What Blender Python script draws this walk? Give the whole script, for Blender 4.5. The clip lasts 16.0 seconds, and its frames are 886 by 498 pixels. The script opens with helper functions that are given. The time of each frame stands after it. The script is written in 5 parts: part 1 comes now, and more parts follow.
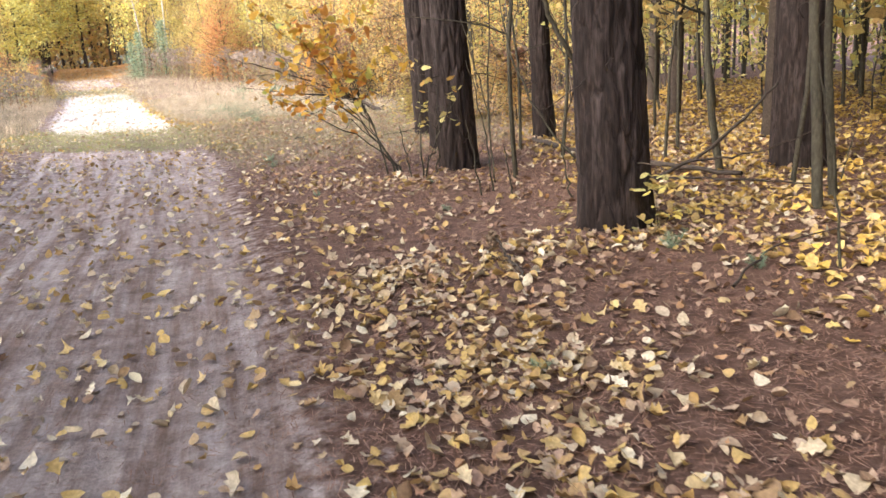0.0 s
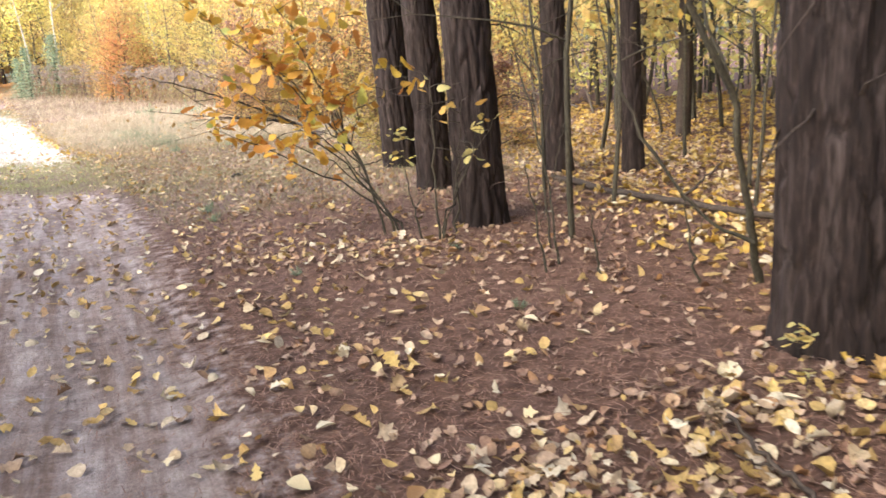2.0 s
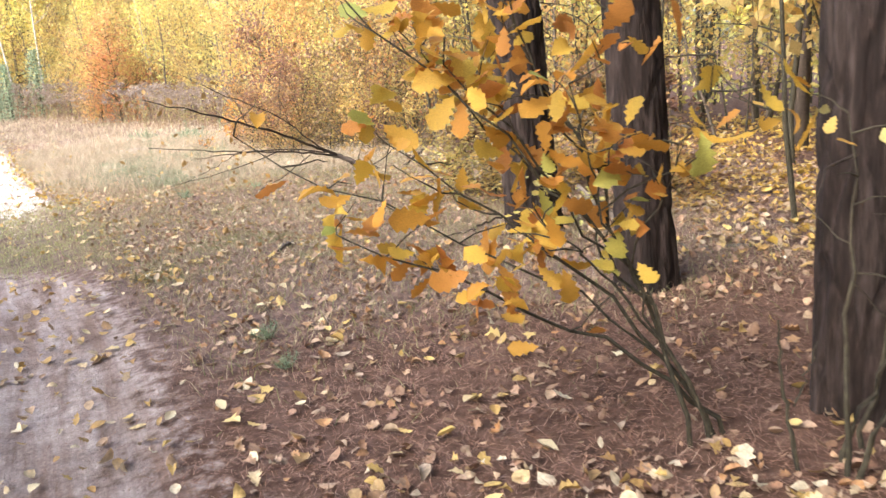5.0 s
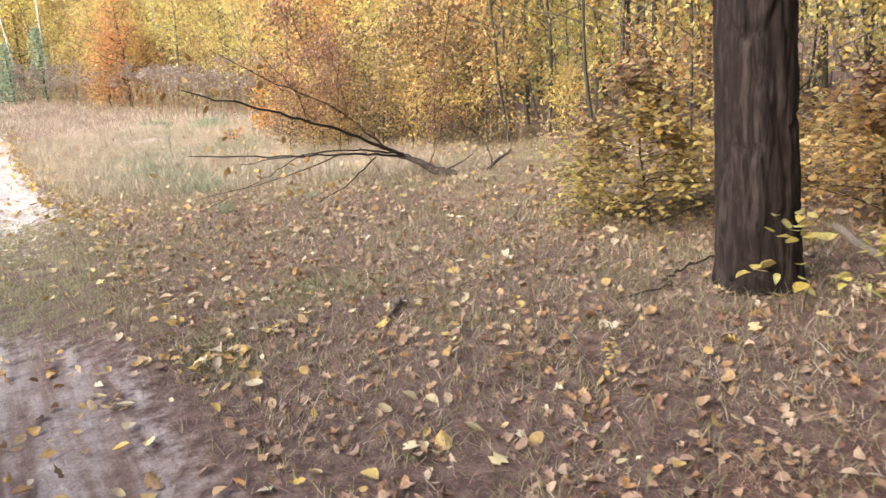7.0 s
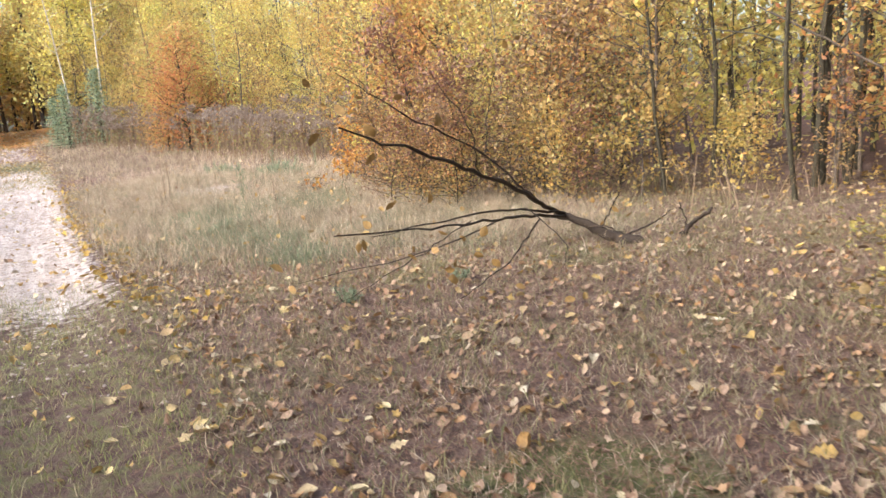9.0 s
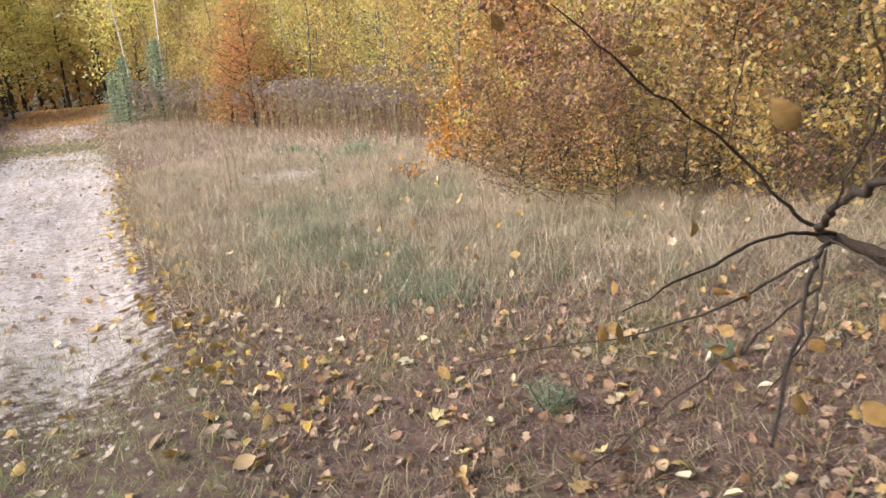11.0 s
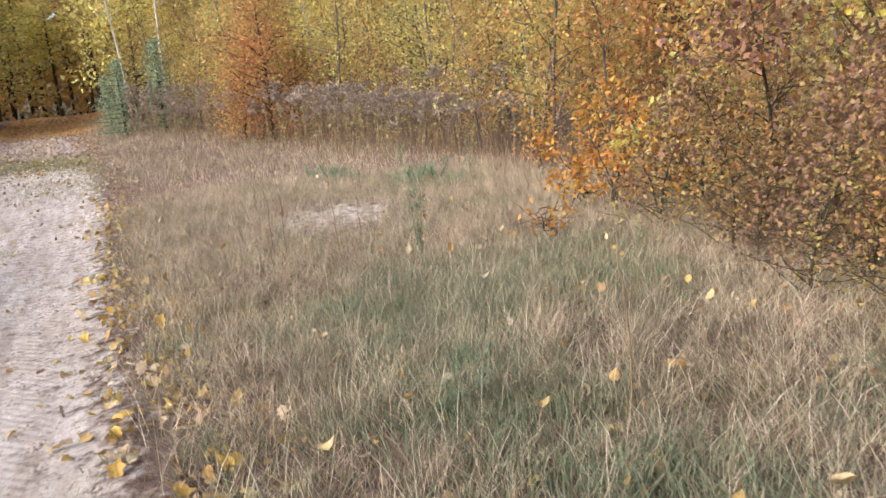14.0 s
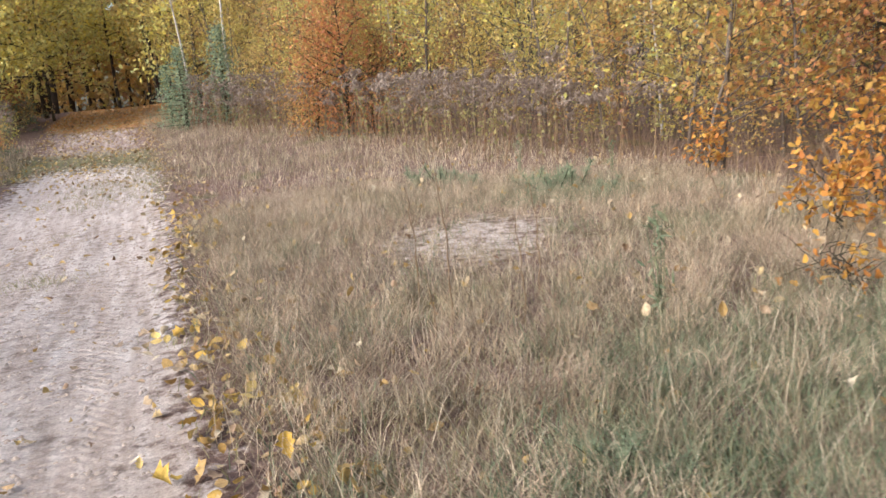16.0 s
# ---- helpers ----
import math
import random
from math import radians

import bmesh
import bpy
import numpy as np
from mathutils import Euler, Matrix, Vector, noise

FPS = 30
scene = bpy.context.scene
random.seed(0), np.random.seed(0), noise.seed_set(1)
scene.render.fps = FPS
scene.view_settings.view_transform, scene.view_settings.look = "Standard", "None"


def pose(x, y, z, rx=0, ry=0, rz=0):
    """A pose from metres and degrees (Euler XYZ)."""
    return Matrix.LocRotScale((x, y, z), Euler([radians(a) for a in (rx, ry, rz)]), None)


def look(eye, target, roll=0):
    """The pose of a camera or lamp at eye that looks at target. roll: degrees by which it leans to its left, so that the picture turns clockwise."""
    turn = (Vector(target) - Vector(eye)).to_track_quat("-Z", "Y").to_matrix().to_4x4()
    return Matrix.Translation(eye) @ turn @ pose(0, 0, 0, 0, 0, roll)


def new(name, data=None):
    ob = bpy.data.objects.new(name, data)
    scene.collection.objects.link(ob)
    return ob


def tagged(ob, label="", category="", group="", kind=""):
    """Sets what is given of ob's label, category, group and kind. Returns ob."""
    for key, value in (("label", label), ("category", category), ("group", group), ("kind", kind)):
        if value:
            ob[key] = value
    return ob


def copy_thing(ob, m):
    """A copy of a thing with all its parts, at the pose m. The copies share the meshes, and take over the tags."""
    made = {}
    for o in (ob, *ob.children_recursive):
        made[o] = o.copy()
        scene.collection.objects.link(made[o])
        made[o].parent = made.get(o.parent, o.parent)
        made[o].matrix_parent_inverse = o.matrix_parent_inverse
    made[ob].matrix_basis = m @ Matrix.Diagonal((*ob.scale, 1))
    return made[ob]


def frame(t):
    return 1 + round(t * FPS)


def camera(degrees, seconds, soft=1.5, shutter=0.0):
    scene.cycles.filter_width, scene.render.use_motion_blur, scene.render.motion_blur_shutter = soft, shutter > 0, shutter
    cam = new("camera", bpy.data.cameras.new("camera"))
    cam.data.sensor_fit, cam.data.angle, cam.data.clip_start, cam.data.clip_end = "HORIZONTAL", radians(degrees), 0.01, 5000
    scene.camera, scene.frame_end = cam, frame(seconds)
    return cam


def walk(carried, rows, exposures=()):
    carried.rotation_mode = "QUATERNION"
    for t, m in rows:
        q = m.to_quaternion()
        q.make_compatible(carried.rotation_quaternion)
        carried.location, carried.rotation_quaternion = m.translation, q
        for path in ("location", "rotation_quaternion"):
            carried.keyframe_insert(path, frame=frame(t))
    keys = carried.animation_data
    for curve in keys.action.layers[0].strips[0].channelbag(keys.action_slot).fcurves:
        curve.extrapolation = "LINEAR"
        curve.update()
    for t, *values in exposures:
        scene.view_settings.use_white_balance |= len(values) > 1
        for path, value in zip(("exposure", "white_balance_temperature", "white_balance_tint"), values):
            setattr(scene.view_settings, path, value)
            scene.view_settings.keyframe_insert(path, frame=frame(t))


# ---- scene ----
# ---- camera ----
cam = camera(58.3, 16.0, soft=1.5, shutter=0.2)
METRES, EYE = 22.0, 1.47
ROWS = [
    (0.0, 0.0000, 0.0000, 0.0000, -0.96, -14.39, 3.74),
    (0.5, -0.0121, 0.0271, 0.0018, -2.99, -14.16, 4.03),
    (1.0, -0.0217, 0.0594, 0.0022, -5.43, -14.41, 3.88),
    (1.5, -0.0324, 0.0872, 0.0023, -9.61, -13.71, 4.39),
    (2.0, -0.0397, 0.1206, 0.0015, -7.63, -13.81, 4.07),
    (2.5, -0.0482, 0.1504, 0.0013, -3.91, -14.94, 5.05),
    (3.0, -0.0562, 0.1807, 0.0008, -8.30, -15.14, 4.38),
    (3.5, -0.0650, 0.2108, 0.0013, -5.69, -15.21, 4.53),
    (4.0, -0.0724, 0.2407, 0.0027, -9.27, -15.70, 5.07),
    (4.5, -0.0776, 0.2692, 0.0041, -8.70, -13.05, 5.02),
    (7.0, -0.1204, 0.4123, 0.0083, -8.03, -14.17, 4.45),
    (7.5, -0.1293, 0.4399, 0.0087, -7.88, -15.10, 4.30),
    (8.0, -0.1407, 0.4741, 0.0080, -6.82, -12.97, 3.64),
    (8.5, -0.1519, 0.5042, 0.0071, -6.22, -13.06, 4.10),
    (9.0, -0.1634, 0.5383, 0.0060, -4.94, -10.99, 4.80),
    (11.5, -0.2076, 0.6898, 0.0057, -0.68, -14.10, 5.14),
    (12.0, -0.2200, 0.7194, 0.0071, -0.99, -16.64, 5.11),
    (12.5, -0.2311, 0.7500, 0.0066, 1.65, -12.77, 4.87),
    (13.0, -0.2417, 0.7825, 0.0081, 1.12, -16.27, 5.39),
    (13.5, -0.2492, 0.8124, 0.0073, 0.33, -13.15, 4.91),
    (14.0, -0.2614, 0.8432, 0.0076, -1.00, -12.01, 5.15),
    (14.5, -0.2711, 0.8722, 0.0065, -3.72, -11.72, 5.00),
    (15.0, -0.2879, 0.9014, 0.0058, -0.17, -13.05, 4.60),
    (15.5, -0.2999, 0.9266, 0.0064, 1.39, -10.21, 5.01),
    (16.0, -0.3151, 0.9560, 0.0059, 2.43, -12.14, 5.11),
]
walk(cam, [(t, pose(0, 0, EYE) @ pose(METRES * x, METRES * y, METRES * z, 90 + pitch, roll, yaw)) for t, x, y, z, yaw, pitch, roll in ROWS],
     [(0.0, 2.3), (4.5, 2.35), (7.0, 1.98), (9.0, 1.64), (12.0, 1.28), (16.0, 1.14)])

# ---- sky and sun ----
world = bpy.data.worlds.new("sky")
scene.world = world
world.use_nodes = True
wn = world.node_tree.nodes
sky = wn.new("ShaderNodeTexSky")
sky.sky_type = "NISHITA"
sky.sun_disc = False
sky.sun_elevation, sky.sun_rotation = radians(31), radians(-122)
sky.dust_density, sky.air_density = 4.0, 1.0
wn["Background"].inputs["Strength"].default_value = 0.15
world.node_tree.links.new(sky.outputs["Color"], wn["Background"].inputs["Color"])
sun = new("sun", bpy.data.lights.new("sun", "SUN"))
sun.data.energy, sun.data.angle, sun.data.color = 2.5, radians(50), (1.0, 0.985, 0.97)
sun.matrix_world = look((-13, -8.1, 9.2), (0, 0, 0))

rng = np.random.default_rng(7)


# ---- materials ----
def material(name, stops, scale=8.0, rough=0.85, bump=0.3, fine=90.0, source="noise", stretch=(1, 1, 1), translucent=0.0, tint=0.0, bump_dist=0.01, patch=None, clump=None):
    """A node material: a ramp over large noise and fine grain, or over each piece's own random value."""
    m = bpy.data.materials.new(name)
    m.use_nodes = True
    n, l = m.node_tree.nodes, m.node_tree.links
    b = n["Principled BSDF"]
    b.inputs["Roughness"].default_value = rough
    b.inputs["Specular IOR Level"].default_value = 0.25
    co = n.new("ShaderNodeTexCoord")
    mp = n.new("ShaderNodeMapping")
    mp.inputs["Scale"].default_value = stretch
    l.new(co.outputs["Object"], mp.inputs["Vector"])
    big = n.new("ShaderNodeTexNoise")
    big.inputs["Scale"].default_value, big.inputs["Detail"].default_value, big.inputs["Roughness"].default_value = scale, 6, 0.65
    small = n.new("ShaderNodeTexNoise")
    small.inputs["Scale"].default_value, small.inputs["Detail"].default_value = fine, 4
    for t in (big, small):
        l.new(mp.outputs["Vector"], t.inputs["Vector"])
    ramp = n.new("ShaderNodeValToRGB")
    e = ramp.color_ramp.elements
    while len(e) < len(stops):
        e.new(0.5)
    for el, (p, c) in zip(e, stops):
        el.position, el.color = p, (*c, 1)
    if source == "noise":
        mixv = n.new("ShaderNodeMix")
        mixv.inputs[0].default_value = 0.35
        l.new(big.outputs["Fac"], mixv.inputs[2])
        l.new(small.outputs["Fac"], mixv.inputs[3])
        l.new(mixv.outputs[0], ramp.inputs["Fac"])
    else:
        if source == "island":
            g = n.new("ShaderNodeNewGeometry")
            value = g.outputs["Random Per Island"]
        else:
            g = n.new("ShaderNodeObjectInfo")
            value = g.outputs["Random"]
        l.new(value, ramp.inputs["Fac"])
    hs = n.new("ShaderNodeHueSaturation")
    l.new(ramp.outputs["Color"], hs.inputs["Color"])
    vr = n.new("ShaderNodeMapRange")
    vr.inputs["From Min"].default_value, vr.inputs["From Max"].default_value = 0.3, 0.7
    vr.inputs["To Min"].default_value, vr.inputs["To Max"].default_value = 0.72, 1.22
    l.new(small.outputs["Fac"], vr.inputs["Value"])
    l.new(vr.outputs["Result"], hs.inputs["Value"])
    if clump:
        # tufts of paler and duller growth
        tuft = n.new("ShaderNodeTexNoise")
        tuft.inputs["Scale"].default_value, tuft.inputs["Detail"].default_value = clump, 3
        l.new(co.outputs["Object"], tuft.inputs["Vector"])
        tr_ = n.new("ShaderNodeMapRange")
        tr_.inputs["From Min"].default_value, tr_.inputs["From Max"].default_value = 0.34, 0.66
        tr_.inputs["To Min"].default_value, tr_.inputs["To Max"].default_value = 0.5, 1.4
        l.new(tuft.outputs["Fac"], tr_.inputs["Value"])
        tm = n.new("ShaderNodeMath")
        tm.operation = "MULTIPLY"
        l.new(tr_.outputs["Result"], tm.inputs[0])
        l.new(vr.outputs["Result"], tm.inputs[1])
        l.new(tm.outputs[0], hs.inputs["Value"])
    if patch:
        # broad patches of a second colour over the ground they grow on
        pm = n.new("ShaderNodeMix")
        pm.data_type = "RGBA"
        pr = n.new("ShaderNodeMapRange")
        pr.inputs["From Min"].default_value, pr.inputs["From Max"].default_value = 0.42, 0.62
        pr.inputs["To Max"].default_value = 0.6
        l.new(big.outputs["Fac"], pr.inputs["Value"])
        l.new(pr.outputs["Result"], pm.inputs[0])
        l.new(ramp.outputs["Color"], pm.inputs[6])
        pm.inputs[7].default_value = (*patch, 1)
        l.new(pm.outputs[2], hs.inputs["Color"])
    if tint:
        oi = n.new("ShaderNodeObjectInfo")
        hr = n.new("ShaderNodeMapRange")
        hr.inputs["To Min"].default_value, hr.inputs["To Max"].default_value = 0.5 - tint, 0.5 + tint
        l.new(oi.outputs["Random"], hr.inputs["Value"])
        l.new(hr.outputs["Result"], hs.inputs["Hue"])
    l.new(hs.outputs["Color"], b.inputs["Base Color"])
    bp = n.new("ShaderNodeBump")
    bp.inputs["Strength"].default_value, bp.inputs["Distance"].default_value = bump, bump_dist
    l.new(small.outputs["Fac"], bp.inputs["Height"])
    l.new(bp.outputs["Normal"], b.inputs["Normal"])
    if translucent:
        tr = n.new("ShaderNodeBsdfTranslucent")
        l.new(hs.outputs["Color"], tr.inputs["Color"])
        mx = n.new("ShaderNodeMixShader")
        mx.inputs["Fac"].default_value = translucent
        l.new(b.outputs["BSDF"], mx.inputs[1])
        l.new(tr.outputs["BSDF"], mx.inputs[2])
        l.new(mx.outputs["Shader"], n["Material Output"].inputs["Surface"])
    return m


def leafy(name, stops, translucent=0.35, tint=0.0):
    return material(name, stops, scale=14, rough=0.6, bump=0.25, fine=60, source="island", translucent=translucent, tint=tint)


LITTER = leafy("fallen_leaves", [(0.0, (0.56, 0.46, 0.31)), (0.14, (0.50, 0.35, 0.13)), (0.28, (0.33, 0.20, 0.08)), (0.42, (0.62, 0.55, 0.41)), (0.56, (0.22, 0.13, 0.085)), (0.7, (0.50, 0.35, 0.12)), (0.84, (0.28, 0.18, 0.115)), (1.0, (0.48, 0.38, 0.26))], 0.15)
LITTER_GOLD = leafy("golden_fallen_leaves", [(0.0, (0.54, 0.37, 0.08)), (0.2, (0.42, 0.26, 0.06)), (0.4, (0.60, 0.46, 0.17)), (0.6, (0.27, 0.16, 0.06)), (0.8, (0.52, 0.34, 0.07)), (1.0, (0.38, 0.27, 0.13))], 0.12)
LITTER_ONE = material("fallen_leaf", [(0.0, (0.66, 0.56, 0.36)), (0.3, (0.60, 0.42, 0.12)), (0.55, (0.68, 0.60, 0.42)), (0.75, (0.36, 0.20, 0.09)), (1.0, (0.58, 0.46, 0.28))], scale=14, rough=0.55, bump=0.3, fine=50, source="object", translucent=0.15)
LITTER_BROWN = leafy("brown_litter", [(0.0, (0.28, 0.16, 0.105)), (0.25, (0.38, 0.265, 0.185)), (0.45, (0.17, 0.095, 0.065)), (0.6, (0.40, 0.22, 0.10)), (0.8, (0.43, 0.325, 0.235)), (1.0, (0.22, 0.125, 0.08))], 0.1)
NEEDLE = leafy("pine_needles", [(0.0, (0.15, 0.075, 0.05)), (0.5, (0.255, 0.14, 0.097)), (1.0, (0.37, 0.235, 0.172))], 0.0)
YELLOW = leafy("yellow_leaves", [(0.0, (0.68, 0.54, 0.15)), (0.2, (0.76, 0.65, 0.24)), (0.4, (0.50, 0.41, 0.14)), (0.55, (0.58, 0.57, 0.24)), (0.7, (0.42, 0.31, 0.12)), (0.85, (0.70, 0.53, 0.12)), (1.0, (0.40, 0.42, 0.18))], 0.55, 0.025)
GOLD = leafy("golden_leaves", [(0.0, (0.56, 0.42, 0.15)), (0.2, (0.40, 0.27, 0.11)), (0.4, (0.63, 0.50, 0.18)), (0.55, (0.29, 0.19, 0.095)), (0.7, (0.47, 0.43, 0.18)), (0.85, (0.60, 0.36, 0.10)), (1.0, (0.36, 0.36, 0.16))], 0.5, 0.02)
ORANGE = leafy("orange_leaves", [(0.0, (0.58, 0.29, 0.10)), (0.3, (0.46, 0.21, 0.10)), (0.55, (0.62, 0.38, 0.13)), (0.8, (0.36, 0.17, 0.10)), (1.0, (0.60, 0.43, 0.17))], 0.5, 0.015)
BROWN = leafy("brown_oak_leaves", [(0.0, (0.23, 0.13, 0.085)), (0.3, (0.15, 0.088, 0.07)), (0.5, (0.33, 0.19, 0.085)), (0.75, (0.26, 0.185, 0.10)), (1.0, (0.17, 0.095, 0.075))], 0.25, 0.02)
GREEN = leafy("green_needles", [(0.0, (0.17, 0.24, 0.16)), (0.5, (0.25, 0.33, 0.22)), (1.0, (0.33, 0.38, 0.25))], 0.4)
PINE_GREEN = leafy("pine_crown_needles", [(0.0, (0.05, 0.09, 0.04)), (1.0, (0.09, 0.13, 0.05))], 0.2)
HERB = leafy("green_herbs", [(0.0, (0.13, 0.175, 0.11)), (0.5, (0.19, 0.235, 0.15)), (1.0, (0.29, 0.295, 0.19))], 0.3)
HERB_YELLOW = leafy("yellowing_herb_leaves", [(0.0, (0.26, 0.25, 0.11)), (0.5, (0.36, 0.32, 0.13)), (1.0, (0.20, 0.20, 0.10))], 0.35)
GRASS_DRY = material("dry_grass", [(0.0, (0.52, 0.42, 0.32)), (0.25, (0.31, 0.225, 0.165)), (0.5, (0.64, 0.54, 0.43)), (0.7, (0.28, 0.24, 0.155)), (0.85, (0.45, 0.32, 0.245)), (1.0, (0.58, 0.48, 0.37))], scale=0.8, rough=0.6, bump=0.2, fine=40, source="island", translucent=0.3, patch=(0.25, 0.23, 0.14), clump=4.5)
GRASS_PALE = leafy("pale_straw", [(0.0, (0.66, 0.57, 0.44)), (0.5, (0.74, 0.66, 0.53)), (1.0, (0.54, 0.43, 0.31))], 0.3)
GRASS_RUSSET = material("russet_grass", [(0.0, (0.30, 0.18, 0.135)), (0.35, (0.42, 0.28, 0.215)), (0.6, (0.22, 0.13, 0.10)), (0.85, (0.52, 0.40, 0.32)), (1.0, (0.34, 0.225, 0.17))], scale=0.8, rough=0.65, bump=0.2, fine=40, source="island", translucent=0.3, clump=4.0)
TRACK_GREEN = leafy("fresh_track_grass", [(0.0, (0.20, 0.24, 0.09)), (0.5, (0.29, 0.31, 0.12)), (1.0, (0.38, 0.35, 0.17))], 0.35)
GRASS_SHORT = leafy("short_grass", [(0.0, (0.20, 0.21, 0.09)), (0.4, (0.28, 0.26, 0.13)), (0.7, (0.40, 0.33, 0.22)), (1.0, (0.17, 0.20, 0.09))], 0.3)
WEED_HEAD = leafy("withered_flower_heads", [(0.0, (0.22, 0.17, 0.14)), (0.5, (0.32, 0.265, 0.225)), (1.0, (0.16, 0.115, 0.092))], 0.2)
WEED_STEM = leafy("withered_stems", [(0.0, (0.15, 0.10, 0.07)), (1.0, (0.26, 0.185, 0.11))], 0.0)
BARK = material("pine_bark", [(0.3, (0.007, 0.0043, 0.0036)), (0.5, (0.020, 0.0128, 0.011)), (0.7, (0.056, 0.042, 0.038))], scale=9, rough=0.9, bump=0.9, fine=45, stretch=(1, 1, 0.16), bump_dist=0.015)
STEM = material("grey_brown_bark", [(0.3, (0.03, 0.026, 0.018)), (0.6, (0.062, 0.054, 0.037)), (0.8, (0.10, 0.094, 0.062))], scale=6, rough=0.85, bump=0.5, fine=70, stretch=(1, 1, 0.4))
TWIG = material("young_bark", [(0.3, (0.075, 0.06, 0.05)), (0.6, (0.14, 0.115, 0.095)), (0.8, (0.21, 0.18, 0.145))], scale=6, rough=0.85, bump=0.4, fine=70, stretch=(1, 1, 0.4))
DARKWOOD = material("dead_wood", [(0.3, (0.028, 0.021, 0.017)), (0.6, (0.062, 0.046, 0.036)), (0.8, (0.11, 0.09, 0.072))], scale=10, rough=0.85, bump=0.6, fine=60)
BIRCH = material("birch_bark", [(0.3, (0.08, 0.07, 0.06)), (0.42, (0.40, 0.38, 0.35)), (0.8, (0.52, 0.50, 0.47))], scale=5, rough=0.7, bump=0.3, fine=30, stretch=(1, 1, 3))


# ---- mesh helpers ----
def mesh_np(name, verts, faces, mat, smooth=False):
    """A mesh from arrays: faces is a list of (n, k) index arrays."""
    me = bpy.data.meshes.new(name)
    verts = np.asarray(verts, dtype=np.float32)
    me.vertices.add(len(verts))
    me.vertices.foreach_set("co", verts.ravel())
    loops = np.concatenate([f.ravel() for f in faces]).astype(np.int32)
    sizes = np.concatenate([np.full(len(f), f.shape[1]) for f in faces])
    starts = np.concatenate([[0], np.cumsum(sizes)[:-1]]).astype(np.int32)
    me.loops.add(len(loops))
    me.loops.foreach_set("vertex_index", loops)
    me.polygons.add(len(sizes))
    me.polygons.foreach_set("loop_start", starts)
    if smooth:
        me.polygons.foreach_set("use_smooth", np.ones(len(sizes), dtype=bool))
    me.update(calc_edges=True)
    me.materials.append(mat)
    return me


def part(name, me, parent, label=""):
    ob = new(name, me)
    ob.parent = parent
    return tagged(ob, label) if label else ob


class Tubes:
    """Collects tapered tubes into one mesh."""

    def __init__(self):
        self.v, self.f, self.n = [], [], 0

    def add(self, pts, radii, seg=6):
        pts = np.asarray(pts, float)
        k = len(pts)
        d = np.gradient(pts, axis=0)
        d /= np.linalg.norm(d, axis=1)[:, None] + 1e-9
        ref = np.where(np.abs(d[:, 2:3]) > 0.9, [[1.0, 0, 0]], [[0, 0, 1.0]])
        a = np.cross(d, ref)
        a /= np.linalg.norm(a, axis=1)[:, None] + 1e-9
        b = np.cross(d, a)
        th = np.arange(seg) * 2 * np.pi / seg
        ring = pts[:, None, :] + np.asarray(radii)[:, None, None] * (np.cos(th)[None, :, None] * a[:, None, :] + np.sin(th)[None, :, None] * b[:, None, :])
        self.v.append(ring.reshape(-1, 3))
        i = np.arange(k - 1)[:, None] * seg
        j = np.arange(seg)[None, :]
        j2 = (j + 1) % seg
        q = np.stack([i + j, i + j2, i + seg + j2, i + seg + j], -1).reshape(-1, 4) + self.n
        self.f.append(q)
        self.n += k * seg

    def mesh(self, name, mat):
        return mesh_np(name, np.concatenate(self.v), [np.concatenate(self.f)], mat, True)


def bend(p, direction, length, steps, wobble, r, droop=0.0):
    """A wandering line from p."""
    pts = [np.array(p, float)]
    d = np.array(direction, float)
    d /= np.linalg.norm(d)
    for _ in range(steps):
        d = d + r.normal(0, wobble, 3) + np.array([0, 0, droop])
        d /= np.linalg.norm(d)
        pts.append(pts[-1] + d * length / steps)
    return np.array(pts)


def leaf_form(us, ws):
    """A flat leaf: midrib points, a point on each side of the inner ones, and its triangles and quads."""
    k = len(us) - 1
    v = [(u, 0) for u in us] + [(u, w) for u, w in zip(us[1:-1], ws)] + [(u, -w) for u, w in zip(us[1:-1], ws)]
    a, b = k, 2 * k - 1
    t = [(0, 1, a + 1), (k - 1, k, a + k - 1), (1, 0, b + 1), (k, k - 1, b + k - 1)]
    q = [(m, m + 1, a + m + 1, a + m) for m in range(1, k - 1)] + [(m + 1, m, b + m, b + m + 1) for m in range(1, k - 1)]
    return np.array(v, float), np.array(t), np.array(q)


NARROW = leaf_form((0, 0.3, 0.7, 1), (0.11, 0.10))
OVAL = leaf_form((0, 0.24, 0.55, 0.83, 1), (0.25, 0.35, 0.22))
LOBED = leaf_form((0, 0.16, 0.3, 0.41, 0.56, 0.66, 0.82, 1), (0.07, 0.22, 0.12, 0.33, 0.19, 0.25))
RAGGED = leaf_form((0, 0.10, 0.30, 0.48, 0.66, 1), (0.36, 0.22, 0.46, 0.15))


